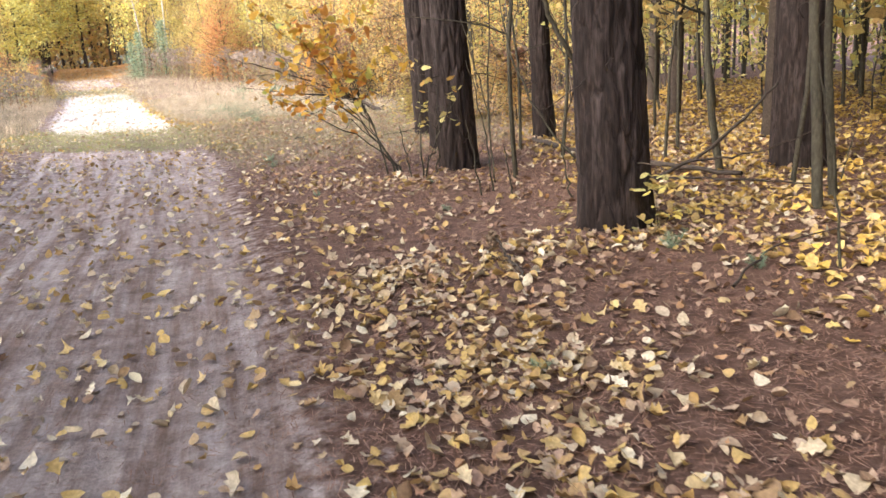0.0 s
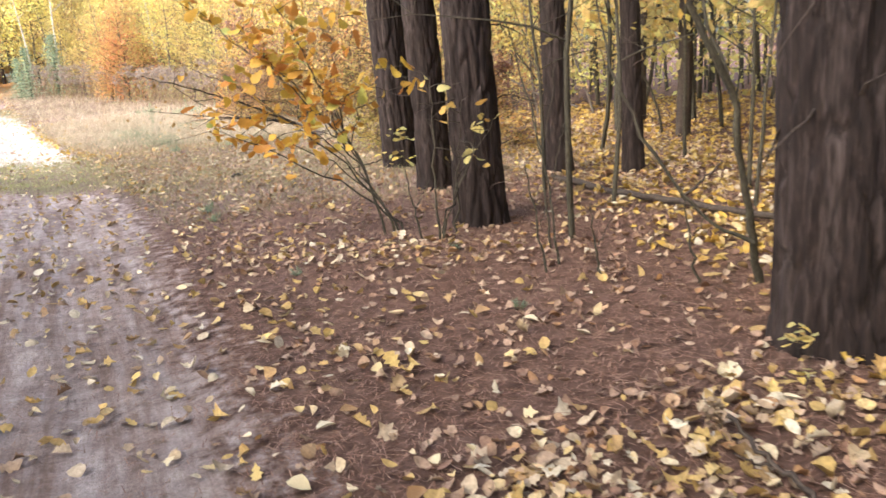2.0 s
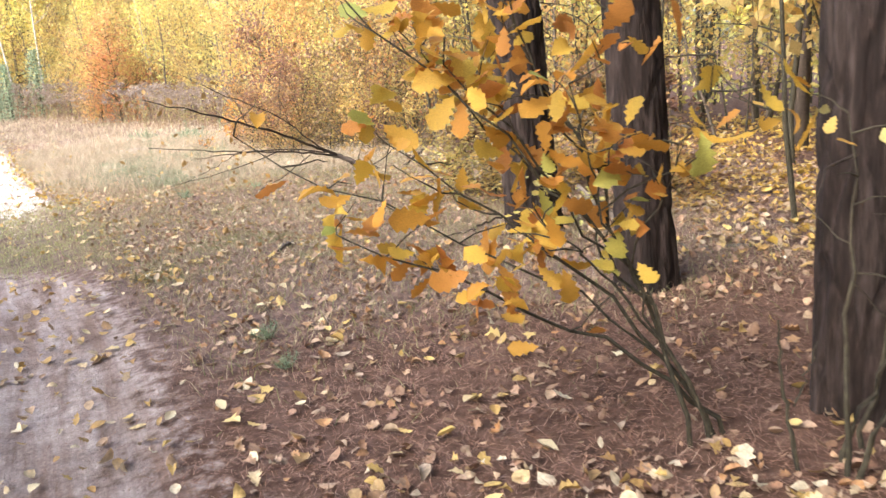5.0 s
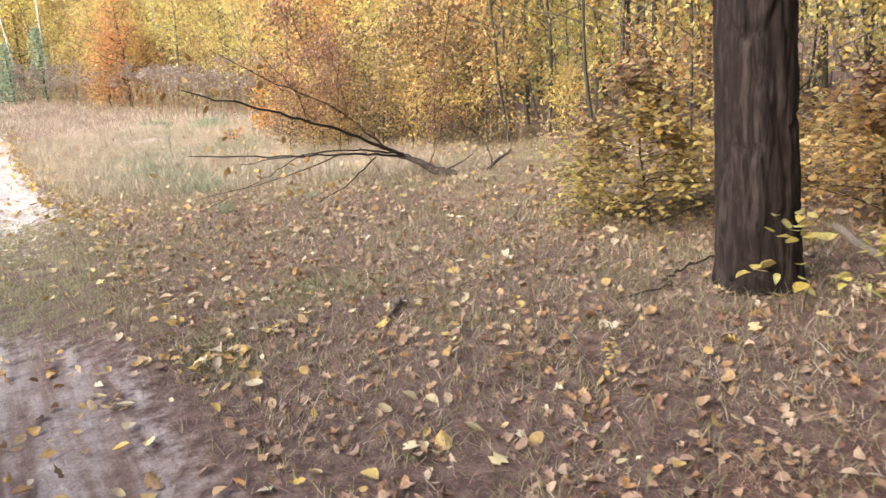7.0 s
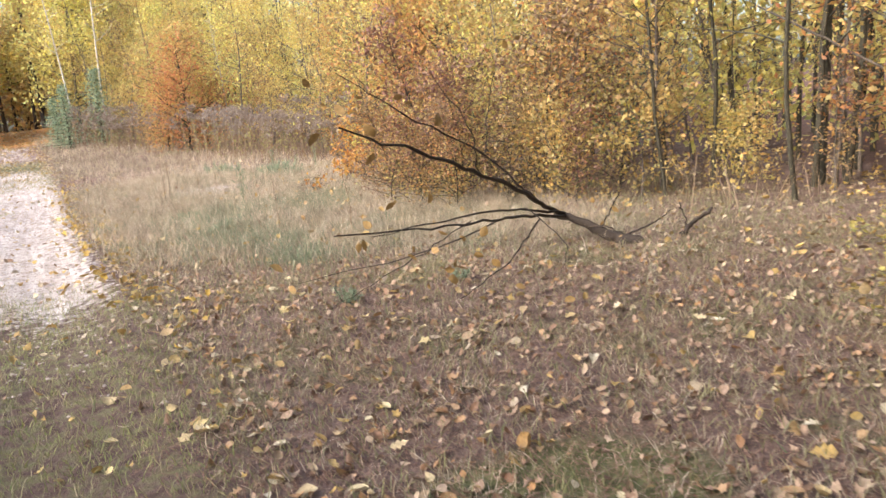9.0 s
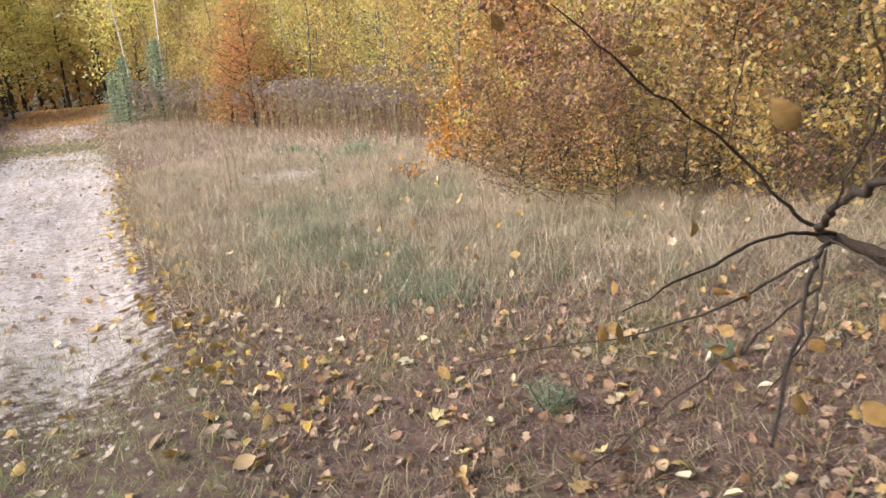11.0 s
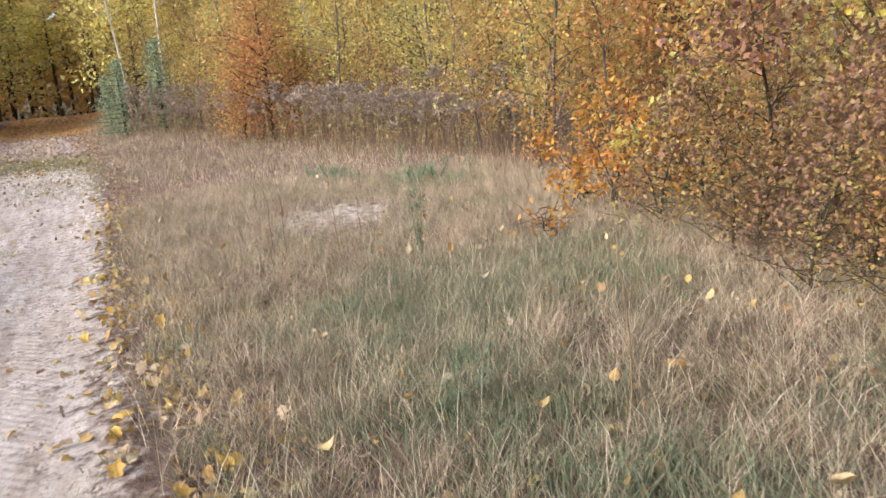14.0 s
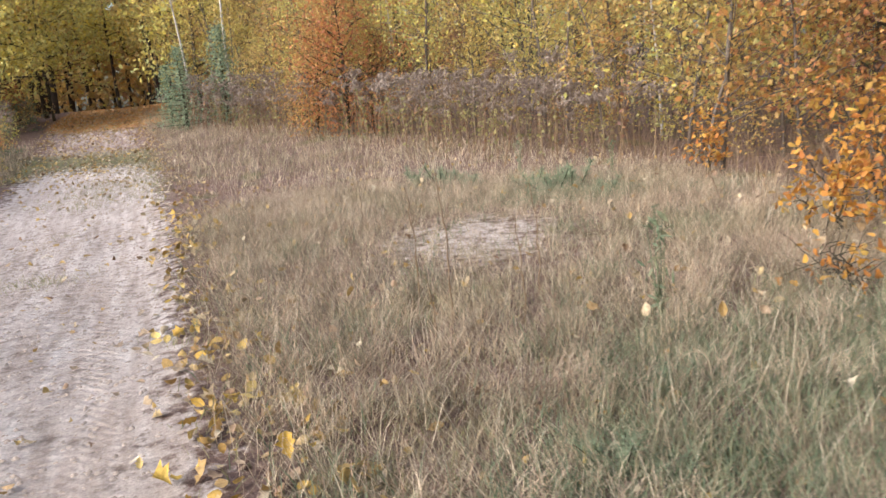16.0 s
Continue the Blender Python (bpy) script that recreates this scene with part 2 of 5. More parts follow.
def leaf_arrays(pos, yaw, pitch, roll, size, cup, curl, form=OVAL):
    """Many curled leaves with given places and turns."""
    n = len(pos)
    flat, tris, quads = form
    u = np.repeat(flat[None, :, 0], n, 0) - 0.45
    w = flat[None, :, 1] * (0.7 + 0.55 * ((size * 7919) % 1))[:, None]
    z = cup[:, None] * np.abs(w) * 1.6 + curl[:, None] * u * u + 0.25 * cup[:, None] * np.sin(9 * u + 40 * size[:, None]) * np.abs(w)
    cr, sr = np.cos(roll)[:, None], np.sin(roll)[:, None]
    w, z = w * cr - z * sr, w * sr + z * cr
    cp, sp = np.cos(pitch)[:, None], np.sin(pitch)[:, None]
    u, z = u * cp - z * sp, u * sp + z * cp
    cy, sy = np.cos(yaw)[:, None], np.sin(yaw)[:, None]
    x, y = u * cy - w * sy, u * sy + w * cy
    v = np.stack([x, y, z], -1) * size[:, None, None] + pos[:, None, :]
    off = (np.arange(n) * len(flat))[:, None, None]
    return v.reshape(-1, 3), (tris[None] + off).reshape(-1, 3), (quads[None] + off).reshape(-1, 4)


def leaf_cloud(name, pos, size, mat, r, flat=0.6, form=OVAL):
    n = len(pos)
    v, t, q = leaf_arrays(np.asarray(pos), r.uniform(0, 6.3, n), r.normal(0, flat, n), r.normal(0, flat, n), size * r.uniform(0.65, 1.35, n), r.normal(0.1, 0.25, n), r.normal(0, 0.4, n), form)
    return mesh_np(name, v, [t, q], mat)


# four-cornered leaves for trees that stay far off
def small_leaves(name, pos, size, mat, r):
    n = len(pos)
    pos = np.asarray(pos)
    a = r.normal(0, 1, (n, 3))
    a /= np.linalg.norm(a, axis=1)[:, None]
    b = np.cross(a, r.normal(0, 1, (n, 3)))
    b /= np.linalg.norm(b, axis=1)[:, None] + 1e-9
    s = (size * r.uniform(0.4, 1.5, n))[:, None]
    v = np.stack([pos - a * s * 0.5, pos + b * s * 0.32, pos + a * s * 0.55, pos - b * s * 0.32], 1).reshape(-1, 3)
    return mesh_np(name, v, [np.arange(4 * n).reshape(-1, 4)], mat)


# ---- plan ----
EDGE_Y = [-40, 0, 2.4, 3.85, 7.0, 8.0, 12.0, 13.7, 17.0, 19.5, 21.7, 26.4, 31.4, 40.0, 50.0, 62.0, 110.0]
EDGE_X = [12.0, 0.3, -0.5, -0.85, -1.75, -2.1, -3.35, -4.1, -5.35, -6.3, -7.3, -9.3, -11.3, -15.0, -19.6, -24.5, -42.0]
WOOD_Y = [-40, 10, 14.0, 17.0, 20.0, 21.5, 22.5, 24.0, 26.0, 27.6, 30.0, 34.5, 39.0, 46.0, 53.0, 62.0]
WOOD_X = [16, 3.2, 2.6, 1.8, 0.9, -0.3, -1.5, -3.1, -3.2, -3.7, -4.2, -5.2, -8.2, -14.6, -19.0, -23.5]


def lateral(x, y):
    """Metres to the right of the road's right edge."""
    return (x - np.interp(y, EDGE_Y, EDGE_X)) * 0.93


def soft(a, b, x):
    t = np.clip((x - a) / (b - a), 0, 1)
    return t * t * (3 - 2 * t)


PH = rng.uniform(0, 6.3, (14, 3))
KV = rng.normal(0, 1, (14, 2))


def waves(x, y, scale):
    """Smooth random relief between about -1 and 1."""
    z = 0
    for i in range(14):
        k = KV[i] / scale * (1 + 0.25 * i)
        z = z + np.sin(k[0] * x + k[1] * y + PH[i, 0]) / (1 + 0.25 * i)
    return z / 4


def height(x, y):
    u = lateral(x, y)
    z = 1.6 * soft(31, 66, y) + 0.02 * waves(x, y, 0.8)
    road = soft(-3.0, -2.6, u) * soft(0.15, -0.25, u)
    z = z - 0.05 * road
    rut = np.exp(-((u + 0.6) / 0.22) ** 2) + np.exp(-((u + 2.0) / 0.22) ** 2)
    z = z - 0.03 * rut + 0.008 * road * waves(x * 3, y * 3, 0.5)
    return z + 0.04 * soft(0.3, 2.0, u) * (1 + waves(x, y, 1.6))


def drop(x, y, sink=0.0):
    return float(height(np.array(x), np.array(y))) - sink


# ---- ground ----
def ground_material():
    m = bpy.data.materials.new("forest_floor")
    m.use_nodes = True
    n, l = m.node_tree.nodes, m.node_tree.links
    b = n["Principled BSDF"]
    b.inputs["Roughness"].default_value = 0.9
    b.inputs["Specular IOR Level"].default_value = 0.2
    co = n.new("ShaderNodeTexCoord")

    def tex(scale, detail, vec=None, rough=0.6):
        t = n.new("ShaderNodeTexNoise")
        t.inputs["Scale"].default_value, t.inputs["Detail"].default_value, t.inputs["Roughness"].default_value = scale, detail, rough
        l.new(vec or co.outputs["Object"], t.inputs["Vector"])
        return t.outputs["Fac"]

    def ramp(value, stops):
        r = n.new("ShaderNodeValToRGB")
        e = r.color_ramp.elements
        while len(e) < len(stops):
            e.new(0.5)
        for el, (p, c) in zip(e, stops):
            el.position, el.color = p, (*c, 1)
        l.new(value, r.inputs["Fac"])
        return r.outputs["Color"]

    def mix(f, a, c):
        x = n.new("ShaderNodeMix")
        x.data_type = "RGBA"
        l.new(f, x.inputs[0])
        l.new(a, x.inputs[6])
        l.new(c, x.inputs[7])
        return x.outputs[2]

    def layer(name):
        a = n.new("ShaderNodeAttribute")
        a.attribute_name = name
        return a.outputs["Fac"]

    def broken(fac, noise_out, spread):
        """A layer's edge, broken up by noise."""
        a = n.new("ShaderNodeMath")
        a.operation = "MULTIPLY_ADD"
        a.inputs[1].default_value, a.inputs[2].default_value = spread, -spread / 2
        l.new(noise_out, a.inputs[0])
        s = n.new("ShaderNodeMath")
        l.new(a.outputs[0], s.inputs[0])
        l.new(fac, s.inputs[1])
        r = n.new("ShaderNodeMapRange")
        r.inputs["From Min"].default_value, r.inputs["From Max"].default_value = 0.35, 0.65
        l.new(s.outputs[0], r.inputs["Value"])
        return r.outputs["Result"]

    big, mid, fine = tex(1.3, 5), tex(9, 6), tex(55, 6, rough=0.75)
    needles = ramp(mid, [(0.3, (0.08, 0.043, 0.031)), (0.5, (0.145, 0.081, 0.06)), (0.7, (0.21, 0.126, 0.096))])
    turf = ramp(mid, [(0.3, (0.105, 0.066, 0.054)), (0.5, (0.19, 0.125, 0.106)), (0.7, (0.28, 0.195, 0.168))])
    carpet = ramp(mid, [(0.3, (0.40, 0.19, 0.07)), (0.6, (0.55, 0.28, 0.10)), (0.8, (0.62, 0.40, 0.18))])
    lanes = n.new("ShaderNodeCombineXYZ")
    sx, sy = n.new("ShaderNodeMath"), n.new("ShaderNodeMath")
    sx.operation = sy.operation = "MULTIPLY"
    sx.inputs[1].default_value, sy.inputs[1].default_value = 7.0, 0.55
    l.new(layer("across"), sx.inputs[0])
    l.new(layer("along"), sy.inputs[0])
    l.new(sx.outputs[0], lanes.inputs[0])
    l.new(sy.outputs[0], lanes.inputs[1])
    sm = n.new("ShaderNodeMapRange")
    sm.inputs["From Min"].default_value, sm.inputs["From Max"].default_value = 0.38, 0.64
    l.new(tex(1.0, 5, lanes.outputs[0], 0.65), sm.inputs["Value"])
    streak = sm.outputs["Result"]
    earth = mix(streak, ramp(mid, [(0.3, (0.15, 0.098, 0.08)), (0.7, (0.29, 0.205, 0.175))]), ramp(mid, [(0.3, (0.33, 0.265, 0.25)), (0.7, (0.58, 0.50, 0.485))]))
    sand = mix(streak, ramp(mid, [(0.32, (0.21, 0.165, 0.14)), (0.45, (0.41, 0.34, 0.305)), (0.7, (0.55, 0.47, 0.43))]), ramp(mid, [(0.32, (0.38, 0.33, 0.30)), (0.45, (0.60, 0.54, 0.515)), (0.7, (0.74, 0.69, 0.665))]))
    c = mix(broken(layer("turf"), big, 1.2), needles, turf)
    moss = ramp(mid, [(0.3, (0.10, 0.105, 0.045)), (0.6, (0.19, 0.185, 0.085)), (0.8, (0.27, 0.24, 0.13))])
    c = mix(broken(layer("moss"), big, 1.3), c, moss)
    c = mix(broken(layer("earth"), mid, 1.6), c, earth)
    c = mix(broken(layer("strip"), mid, 1.4), c, moss)
    c = mix(broken(layer("sand"), mid, 1.6), c, sand)
    c = mix(broken(layer("carpet"), mid, 0.8), c, carpet)
    hs = n.new("ShaderNodeHueSaturation")
    vr = n.new("ShaderNodeMapRange")
    vr.inputs["From Min"].default_value, vr.inputs["From Max"].default_value = 0.3, 0.7
    vr.inputs["To Min"].default_value, vr.inputs["To Max"].default_value = 0.65, 1.25
    l.new(fine, vr.inputs["Value"])
    l.new(vr.outputs["Result"], hs.inputs["Value"])
    l.new(c, hs.inputs["Color"])
    l.new(hs.outputs["Color"], b.inputs["Base Color"])
    bp = n.new("ShaderNodeBump")
    bp.inputs["Strength"].default_value, bp.inputs["Distance"].default_value = 1.0, 0.03
    l.new(fine, bp.inputs["Height"])
    bp2 = n.new("ShaderNodeBump")
    bp2.inputs["Strength"].default_value, bp2.inputs["Distance"].default_value = 0.5, 0.05
    l.new(mid, bp2.inputs["Height"])
    l.new(bp.outputs["Normal"], bp2.inputs["Normal"])
    # tyre tread pressed into the two wheel lanes
    fan = n.new("ShaderNodeMath")
    fan.operation = "MULTIPLY_ADD"
    fan.inputs[1].default_value = 62.0
    shift = n.new("ShaderNodeMath")
    shift.operation = "MULTIPLY_ADD"
    shift.inputs[1].default_value = 0.09
    l.new(mid, shift.inputs[0])
    l.new(layer("along"), shift.inputs[2])
    l.new(shift.outputs[0], fan.inputs[0])
    skew = n.new("ShaderNodeMath")
    skew.operation = "MULTIPLY"
    skew.inputs[1].default_value = 55.0
    l.new(layer("lane"), skew.inputs[0])
    l.new(skew.outputs[0], fan.inputs[2])
    lug = n.new("ShaderNodeMath")
    lug.operation = "SINE"
    l.new(fan.outputs[0], lug.inputs[0])
    worn = n.new("ShaderNodeMath")
    worn.operation = "MULTIPLY"
    l.new(lug.outputs[0], worn.inputs[0])
    l.new(layer("tread"), worn.inputs[1])
    worn2 = n.new("ShaderNodeMath")
    worn2.operation = "MULTIPLY"
    l.new(worn.outputs[0], worn2.inputs[0])
    l.new(big, worn2.inputs[1])
    bp3 = n.new("ShaderNodeBump")
    bp3.inputs["Strength"].default_value, bp3.inputs["Distance"].default_value = 0.4, 0.022
    l.new(worn2.outputs[0], bp3.inputs["Height"])
    l.new(bp2.outputs["Normal"], bp3.inputs["Normal"])
    l.new(bp3.outputs["Normal"], b.inputs["Normal"])
    return m


def build_ground():
    # fine near the walk, coarse to the horizon
    xs = np.concatenate([-np.geomspace(900, 34, 14), np.arange(-32, -12, 0.5), np.arange(-12, 6, 0.11), np.arange(6, 20, 0.6), np.geomspace(20, 900, 14)])
    ys = np.concatenate([-np.geomspace(900, 10, 14), np.arange(-8, 0, 0.5), np.arange(0, 34, 0.12), np.arange(34, 80, 0.5), np.geomspace(80, 900, 14)])
    X, Y = np.meshgrid(xs, ys)
    Z = height(X, Y)
    ny, nx = X.shape
    i = np.arange(ny - 1)[:, None] * nx
    j = np.arange(nx - 1)[None, :]
    q = np.stack([i + j, i + j + 1, i + nx + j + 1, i + nx + j], -1).reshape(-1, 4)
    me = mesh_np("ground", np.stack([X, Y, Z], -1).reshape(-1, 3), [q], ground_material(), True)
    u = lateral(X, Y)
    on = soft(-3.6, -2.0, u) * soft(0.7, -0.6, u)
    grassy = soft(13.4, 15.0, Y + 0.5 * u) * soft(20.6, 18.4, Y + 0.3 * u)
    middle = np.exp(-((u + 1.3) / 0.3) ** 2)
    layers = {
        "turf": np.clip(soft(9.5, 13.5, Y - 0.2 * X) * soft(5.0, 2.5, X), 0, 1),
        "earth": on * ((1 - 0.75 * grassy) * soft(22, 18, Y) + 0.8 * soft(39, 43, Y) * soft(54, 49, Y)),
        "moss": 0.42 * soft(11, 14, Y) * soft(0.0, 0.5, u) * soft(3, 1, X) * (0.7 + 0.6 * waves(X, Y, 0.5)) + 0.7 * np.exp(-(((X + 2.9) / 0.55) ** 2 + ((Y - 14.75) / 0.35) ** 2)),
        "strip": 0.42 * grassy * soft(-4.6, -3.8, u) * soft(0.8, 0.1, u) + 0.6 * soft(36, 39, Y) * soft(46, 42, Y) * soft(-4.4, -3.4, u) * soft(0.8, 0.0, u) + 0.3 * middle * soft(19, 21, Y) * soft(40, 34, Y),
        "sand": on * soft(17.2, 20.4, Y + 0.3 * u) * (soft(43, 37, Y) + 0.35 * soft(43, 46, Y) * soft(54, 50, Y)) * (1 - 0.25 * middle) + 0.7 * np.exp(-(((X + 7.1) / 1.2) ** 2 + ((Y - 28.7) / 1.6) ** 2)),
        "carpet": soft(47, 53, Y) * soft(-3.9, -2.8, u) * soft(2.6, 0.6, u),
    }
    layers["across"], layers["along"] = u, 1.07 * Y
    layers["lane"] = np.minimum(np.abs(u + 0.6), np.abs(u + 2.0))
    layers["tread"] = np.maximum(soft(0.45, 0.2, np.abs(u + 0.65)), soft(0.45, 0.2, np.abs(u + 2.0))) * soft(18.5, 20, Y) * soft(44, 36, Y)
    for name, val in layers.items():
        a = me.attributes.new(name, "FLOAT", "POINT")
        a.data.foreach_set("value", val.astype(np.float32).ravel())
    return tagged(new("ground", me), "brown forest floor with a pale sandy track", "ground", kind="structure")


ground = build_ground()


# ---- pines ----
def pine(x, y, radius, lean, seed, tall=15.0, segs=96, label="thick dark old pine trunk with deeply furrowed bark"):
    """A pine: plated trunk with flared root, dead stubs, and a high crown."""
    r = np.random.default_rng(seed)
    th = np.linspace(0, 2 * np.pi, segs, endpoint=False)
    zs = np.concatenate([np.arange(-0.15, 5.0, 0.03), np.arange(5.0, tall, 0.25)])
    T, Z = np.meshgrid(th, zs)
    rad = radius * (1 - 0.035 * Z) * (1 + 0.12 * np.exp(-np.clip(Z, 0, None) / 0.22) + 0.04 * np.exp(-Z / 1.2))
    rad = rad * (1 + 0.03 * np.cos(2 * T + r.uniform(0, 6)) + 0.05 * np.exp(-np.clip(Z, 0, None) / 0.3) * np.cos(5 * T + r.uniform(0, 6)))
    ridge = np.zeros_like(T)
    for a in range(len(zs)):
        wob = zs[a]
        if wob > 5.2:
            continue
        for b in range(segs):
            p = Vector((math.cos(th[b]) * radius * 12 + seed, math.sin(th[b]) * radius * 12, wob * 1.9))
            d = noise.voronoi(p + 0.35 * noise.noise_vector(p * 0.7))[0]
            ridge[a, b] = 1.9 * min(d[1] - d[0], 0.2) + 0.09 * noise.noise(p * 3)
    rad = rad + 0.10 * ridge * (radius / 0.27) - 0.02
    X = rad * np.cos(T) + lean[0] * Z
    Y = rad * np.sin(T) + lean[1] * Z
    i = np.arange(len(zs) - 1)[:, None] * segs
    j = np.arange(segs)[None, :]
    j2 = (j + 1) % segs
    q = np.stack([i + j, i + j2, i + segs + j2, i + segs + j], -1).reshape(-1, 4)
    base = new("pine_tree")
    base.location = (x, y, drop(x, y))
    tagged(base, label, "tree", "old pines beside the track")
    part("trunk", mesh_np("trunk", np.stack([X, Y, Z], -1).reshape(-1, 3), [q], BARK, True), base)
    for k in range(7):
        z, a = r.uniform(0.25, 2.6), r.uniform(0, 6.3)
        rz = radius * 0.95
        tw = bend((lean[0] * z + rz * math.cos(a), lean[1] * z + rz * math.sin(a), z), (math.cos(a), math.sin(a), r.normal(0, 0.6)), r.uniform(0.15, 0.6), 6, 0.22, r, -0.06)
        tb = Tubes()
        tb.add(tw, np.linspace(0.007, 0.002, 7), 5)
        part("dead_twig", tb.mesh("dead_twig", DARKWOOD), base)
    # crown above the view, thickened to hold sky light off the floor
    limbs, tips = Tubes(), []
    for k in range(34):
        z = tall * r.uniform(0.5, 1.0)
        a = r.uniform(0, 6.3)
        pts = bend((lean[0] * z, lean[1] * z, z), (math.cos(a), math.sin(a), 0.35), r.uniform(1.8, 4.0), 5, 0.16, r)
        limbs.add(pts, np.linspace(0.05, 0.01, 6), 5)
        tips += [pts[m] + r.normal(0, 0.42, 3) for m in (2, 3, 4, 5) for _ in range(40)]
    part("branchwork", limbs.mesh("branchwork", BARK), base)
    part("crown", small_leaves("crown", tips, 0.42, PINE_GREEN, r), base, "dark green needle crown")
    return base


PINES = [(1.33, 5.92, 0.245, (-0.030, 0.0), 3), (0.27, 9.40, 0.205, (-0.02, 0.0), 11), (0.134, 11.47, 0.19, (-0.03, 0.01), 23), (-0.07, 13.66, 0.235, (-0.035, 0.0), 31),
         (1.56, 11.48, 0.15, (-0.01, 0.0), 43), (3.78, 8.25, 0.26, (0.0, 0.02), 57), (2.36, 11.25, 0.12, (-0.01, 0.0), 61)]
for px, py, pr, pl, ps in PINES:
    pine(px, py, pr, pl, ps, 15.0 + ps % 3, 96 if pr > 0.2 else 64)


# ---- young trees and bushes ----
def young_tree(name, label, tall, radius, low, branches, leaves, size, mats, seed, bark=STEM, spread=0.35, upward=0.9, near=False, wobble=0.05, fluff=0.018, flat=0.6, category="tree", tilt=0.06, rounded=False):
    """A slender tree or bush: stem, side branches with twigs, and a leaf crown of one or two colours."""
    r = np.random.default_rng(seed)
    base = new(name)
    stem = bend((0, 0, -0.08), (r.normal(0, tilt), r.normal(0, tilt), 1), tall, 10, wobble, r)
    tubes = Tubes()
    tubes.add(stem, radius * np.linspace(1, 0.15, 11), 7)
    part("trunk", tubes.mesh("trunk", bark), base)
    bt, spots = Tubes(), []
    for k in range(branches):
        f = low + (1 - low) * (k + r.uniform(0, 1)) / branches
        p = np.array([np.interp(f * 10, np.arange(11), stem[:, c]) for c in range(3)])
        a = r.uniform(0, 6.3)
        ln = tall * spread * (0.75 * math.sin(3.0 * (0.12 + 0.85 * f)) if rounded else 1.15 - f) * r.uniform(0.6, 1.25) + 0.15
        b = bend(p, (math.cos(a), math.sin(a), upward * r.uniform(0.3, 1.2)), ln, 5, 0.14, r)
        bt.add(b, radius * 0.4 * np.linspace(1, 0.2, 6) * (1.1 - 0.7 * f), 4)
        spots += [b[2], b[3], b[4], b[5]]
        for _ in range(3):
            q = b[r.integers(1, 5)]
            t = bend(q, (*r.normal(0, 1, 2), 0.4), ln * 0.45, 3, 0.2, r)
            bt.add(t, radius * 0.14 * np.linspace(1, 0.3, 4), 3)
            spots += [t[1], t[2], t[3]]
    part("branchwork", bt.mesh("branchwork", bark), base)
    spots = np.array(spots)
    per = r.multinomial(leaves, r.dirichlet(np.full(len(spots), 0.8)))
    pos = np.repeat(spots, per, 0) + r.normal(0, 0.05 + fluff * tall, (leaves, 3))
    pos[:, 2] = np.maximum(pos[:, 2], 0.06)
    cut = [0] + [int(leaves * w) for w in np.cumsum([m[1] for m in mats])]
    way = r.normal(0, 1, 3)
    pick = np.argsort(pos @ way / np.linalg.norm(way) / (0.16 * tall) + r.normal(0, 0.8, leaves))
    for (m, w), a, b in zip(mats, cut[:-1], cut[1:]):
        made = leaf_cloud("crown", pos[pick[a:b]], size, m, r, flat) if near else small_leaves("crown", pos[pick[a:b]], size, m, r)
        part("crown", made, base)
    return tagged(base, label, category)


def put(ob, x, y, turn=0.0, size=1.0, group=""):
    ob.matrix_basis = pose(x, y, drop(x, y), 0, 0, turn) @ Matrix.Scale(size, 4)
    return tagged(ob, group=group)


def place(things, spots, r, group, low=0.85, high=1.2):
    """Copies of a few kinds over many spots, each turned and sized by chance; the first use of a kind takes the original."""
    used = set()
    for x, y in spots:
        k = int(r.integers(len(things)))
        m = pose(x, y, drop(x, y), r.normal(0, 2), r.normal(0, 2), r.uniform(0, 360)) @ Matrix.Scale(r.uniform(low, high), 4)
        ob = copy_thing(things[k], m) if k in used else things[k]
        used.add(k)
        ob.matrix_basis = m
        tagged(ob, group=group)
    for k, t in enumerate(things):
        if k not in used:
            for o in (*t.children_recursive, t):
                bpy.data.objects.remove(o)


def scatter(r, n, x0, x1, y0, y1, keep, gap):
    """Random spots in a box, kept where keep(x, y) allows, no closer than gap."""
    out = []
    for _ in range(n):
        x, y = r.uniform(x0, x1), r.uniform(y0, y1)
        if keep(x, y) and all((x - a) ** 2 + (y - b) ** 2 > gap * gap for a, b in out):
            out.append((x, y))
    return out


def wood_x(y):
    return float(np.interp(y, WOOD_Y, WOOD_X))


rt = np.random.default_rng(5)
KINDS = ((6.5, 1, [(YELLOW, 1.0)], "slender young tree with yellow autumn leaves"),
         (5.5, 2, [(GOLD, 0.6), (YELLOW, 0.4)], "slender young tree with golden autumn leaves"),
         (7.5, 3, [(YELLOW, 0.65), (GOLD, 0.35)], "tall young tree with yellow and golden leaves"),
         (4.5, 4, [(GOLD, 0.75), (BROWN, 0.25)], "young tree with golden and brown leaves"),
         (4.8, 5, [(ORANGE, 0.4), (GOLD, 0.6)], "young tree with orange and golden leaves"),
         (8.0, 6, [(YELLOW, 0.85), (GOLD, 0.15)], "tall slender tree with pale yellow leaves"))
thicket = [young_tree("young_tree", lab, h, 0.03, 0.12, 28, 2700, 0.066, mats, s, bark=TWIG, spread=0.27, wobble=0.08) for h, s, mats, lab in KINDS]
spots = scatter(rt, 4000, -26, 6, 19, 58, lambda x, y: wood_x(y) + 0.6 < x < wood_x(y) + 5.5 and lateral(x, y) > 1.5 and math.hypot(x - 1.0, y - 17) > 2.5 and math.hypot(x + 10.4, y - 41.5) > 2.0 and not (21 < y < 31 and x < wood_x(y) + 2.4), 0.95)[:215]
place(thicket, spots, rt, "young trees of the thicket")

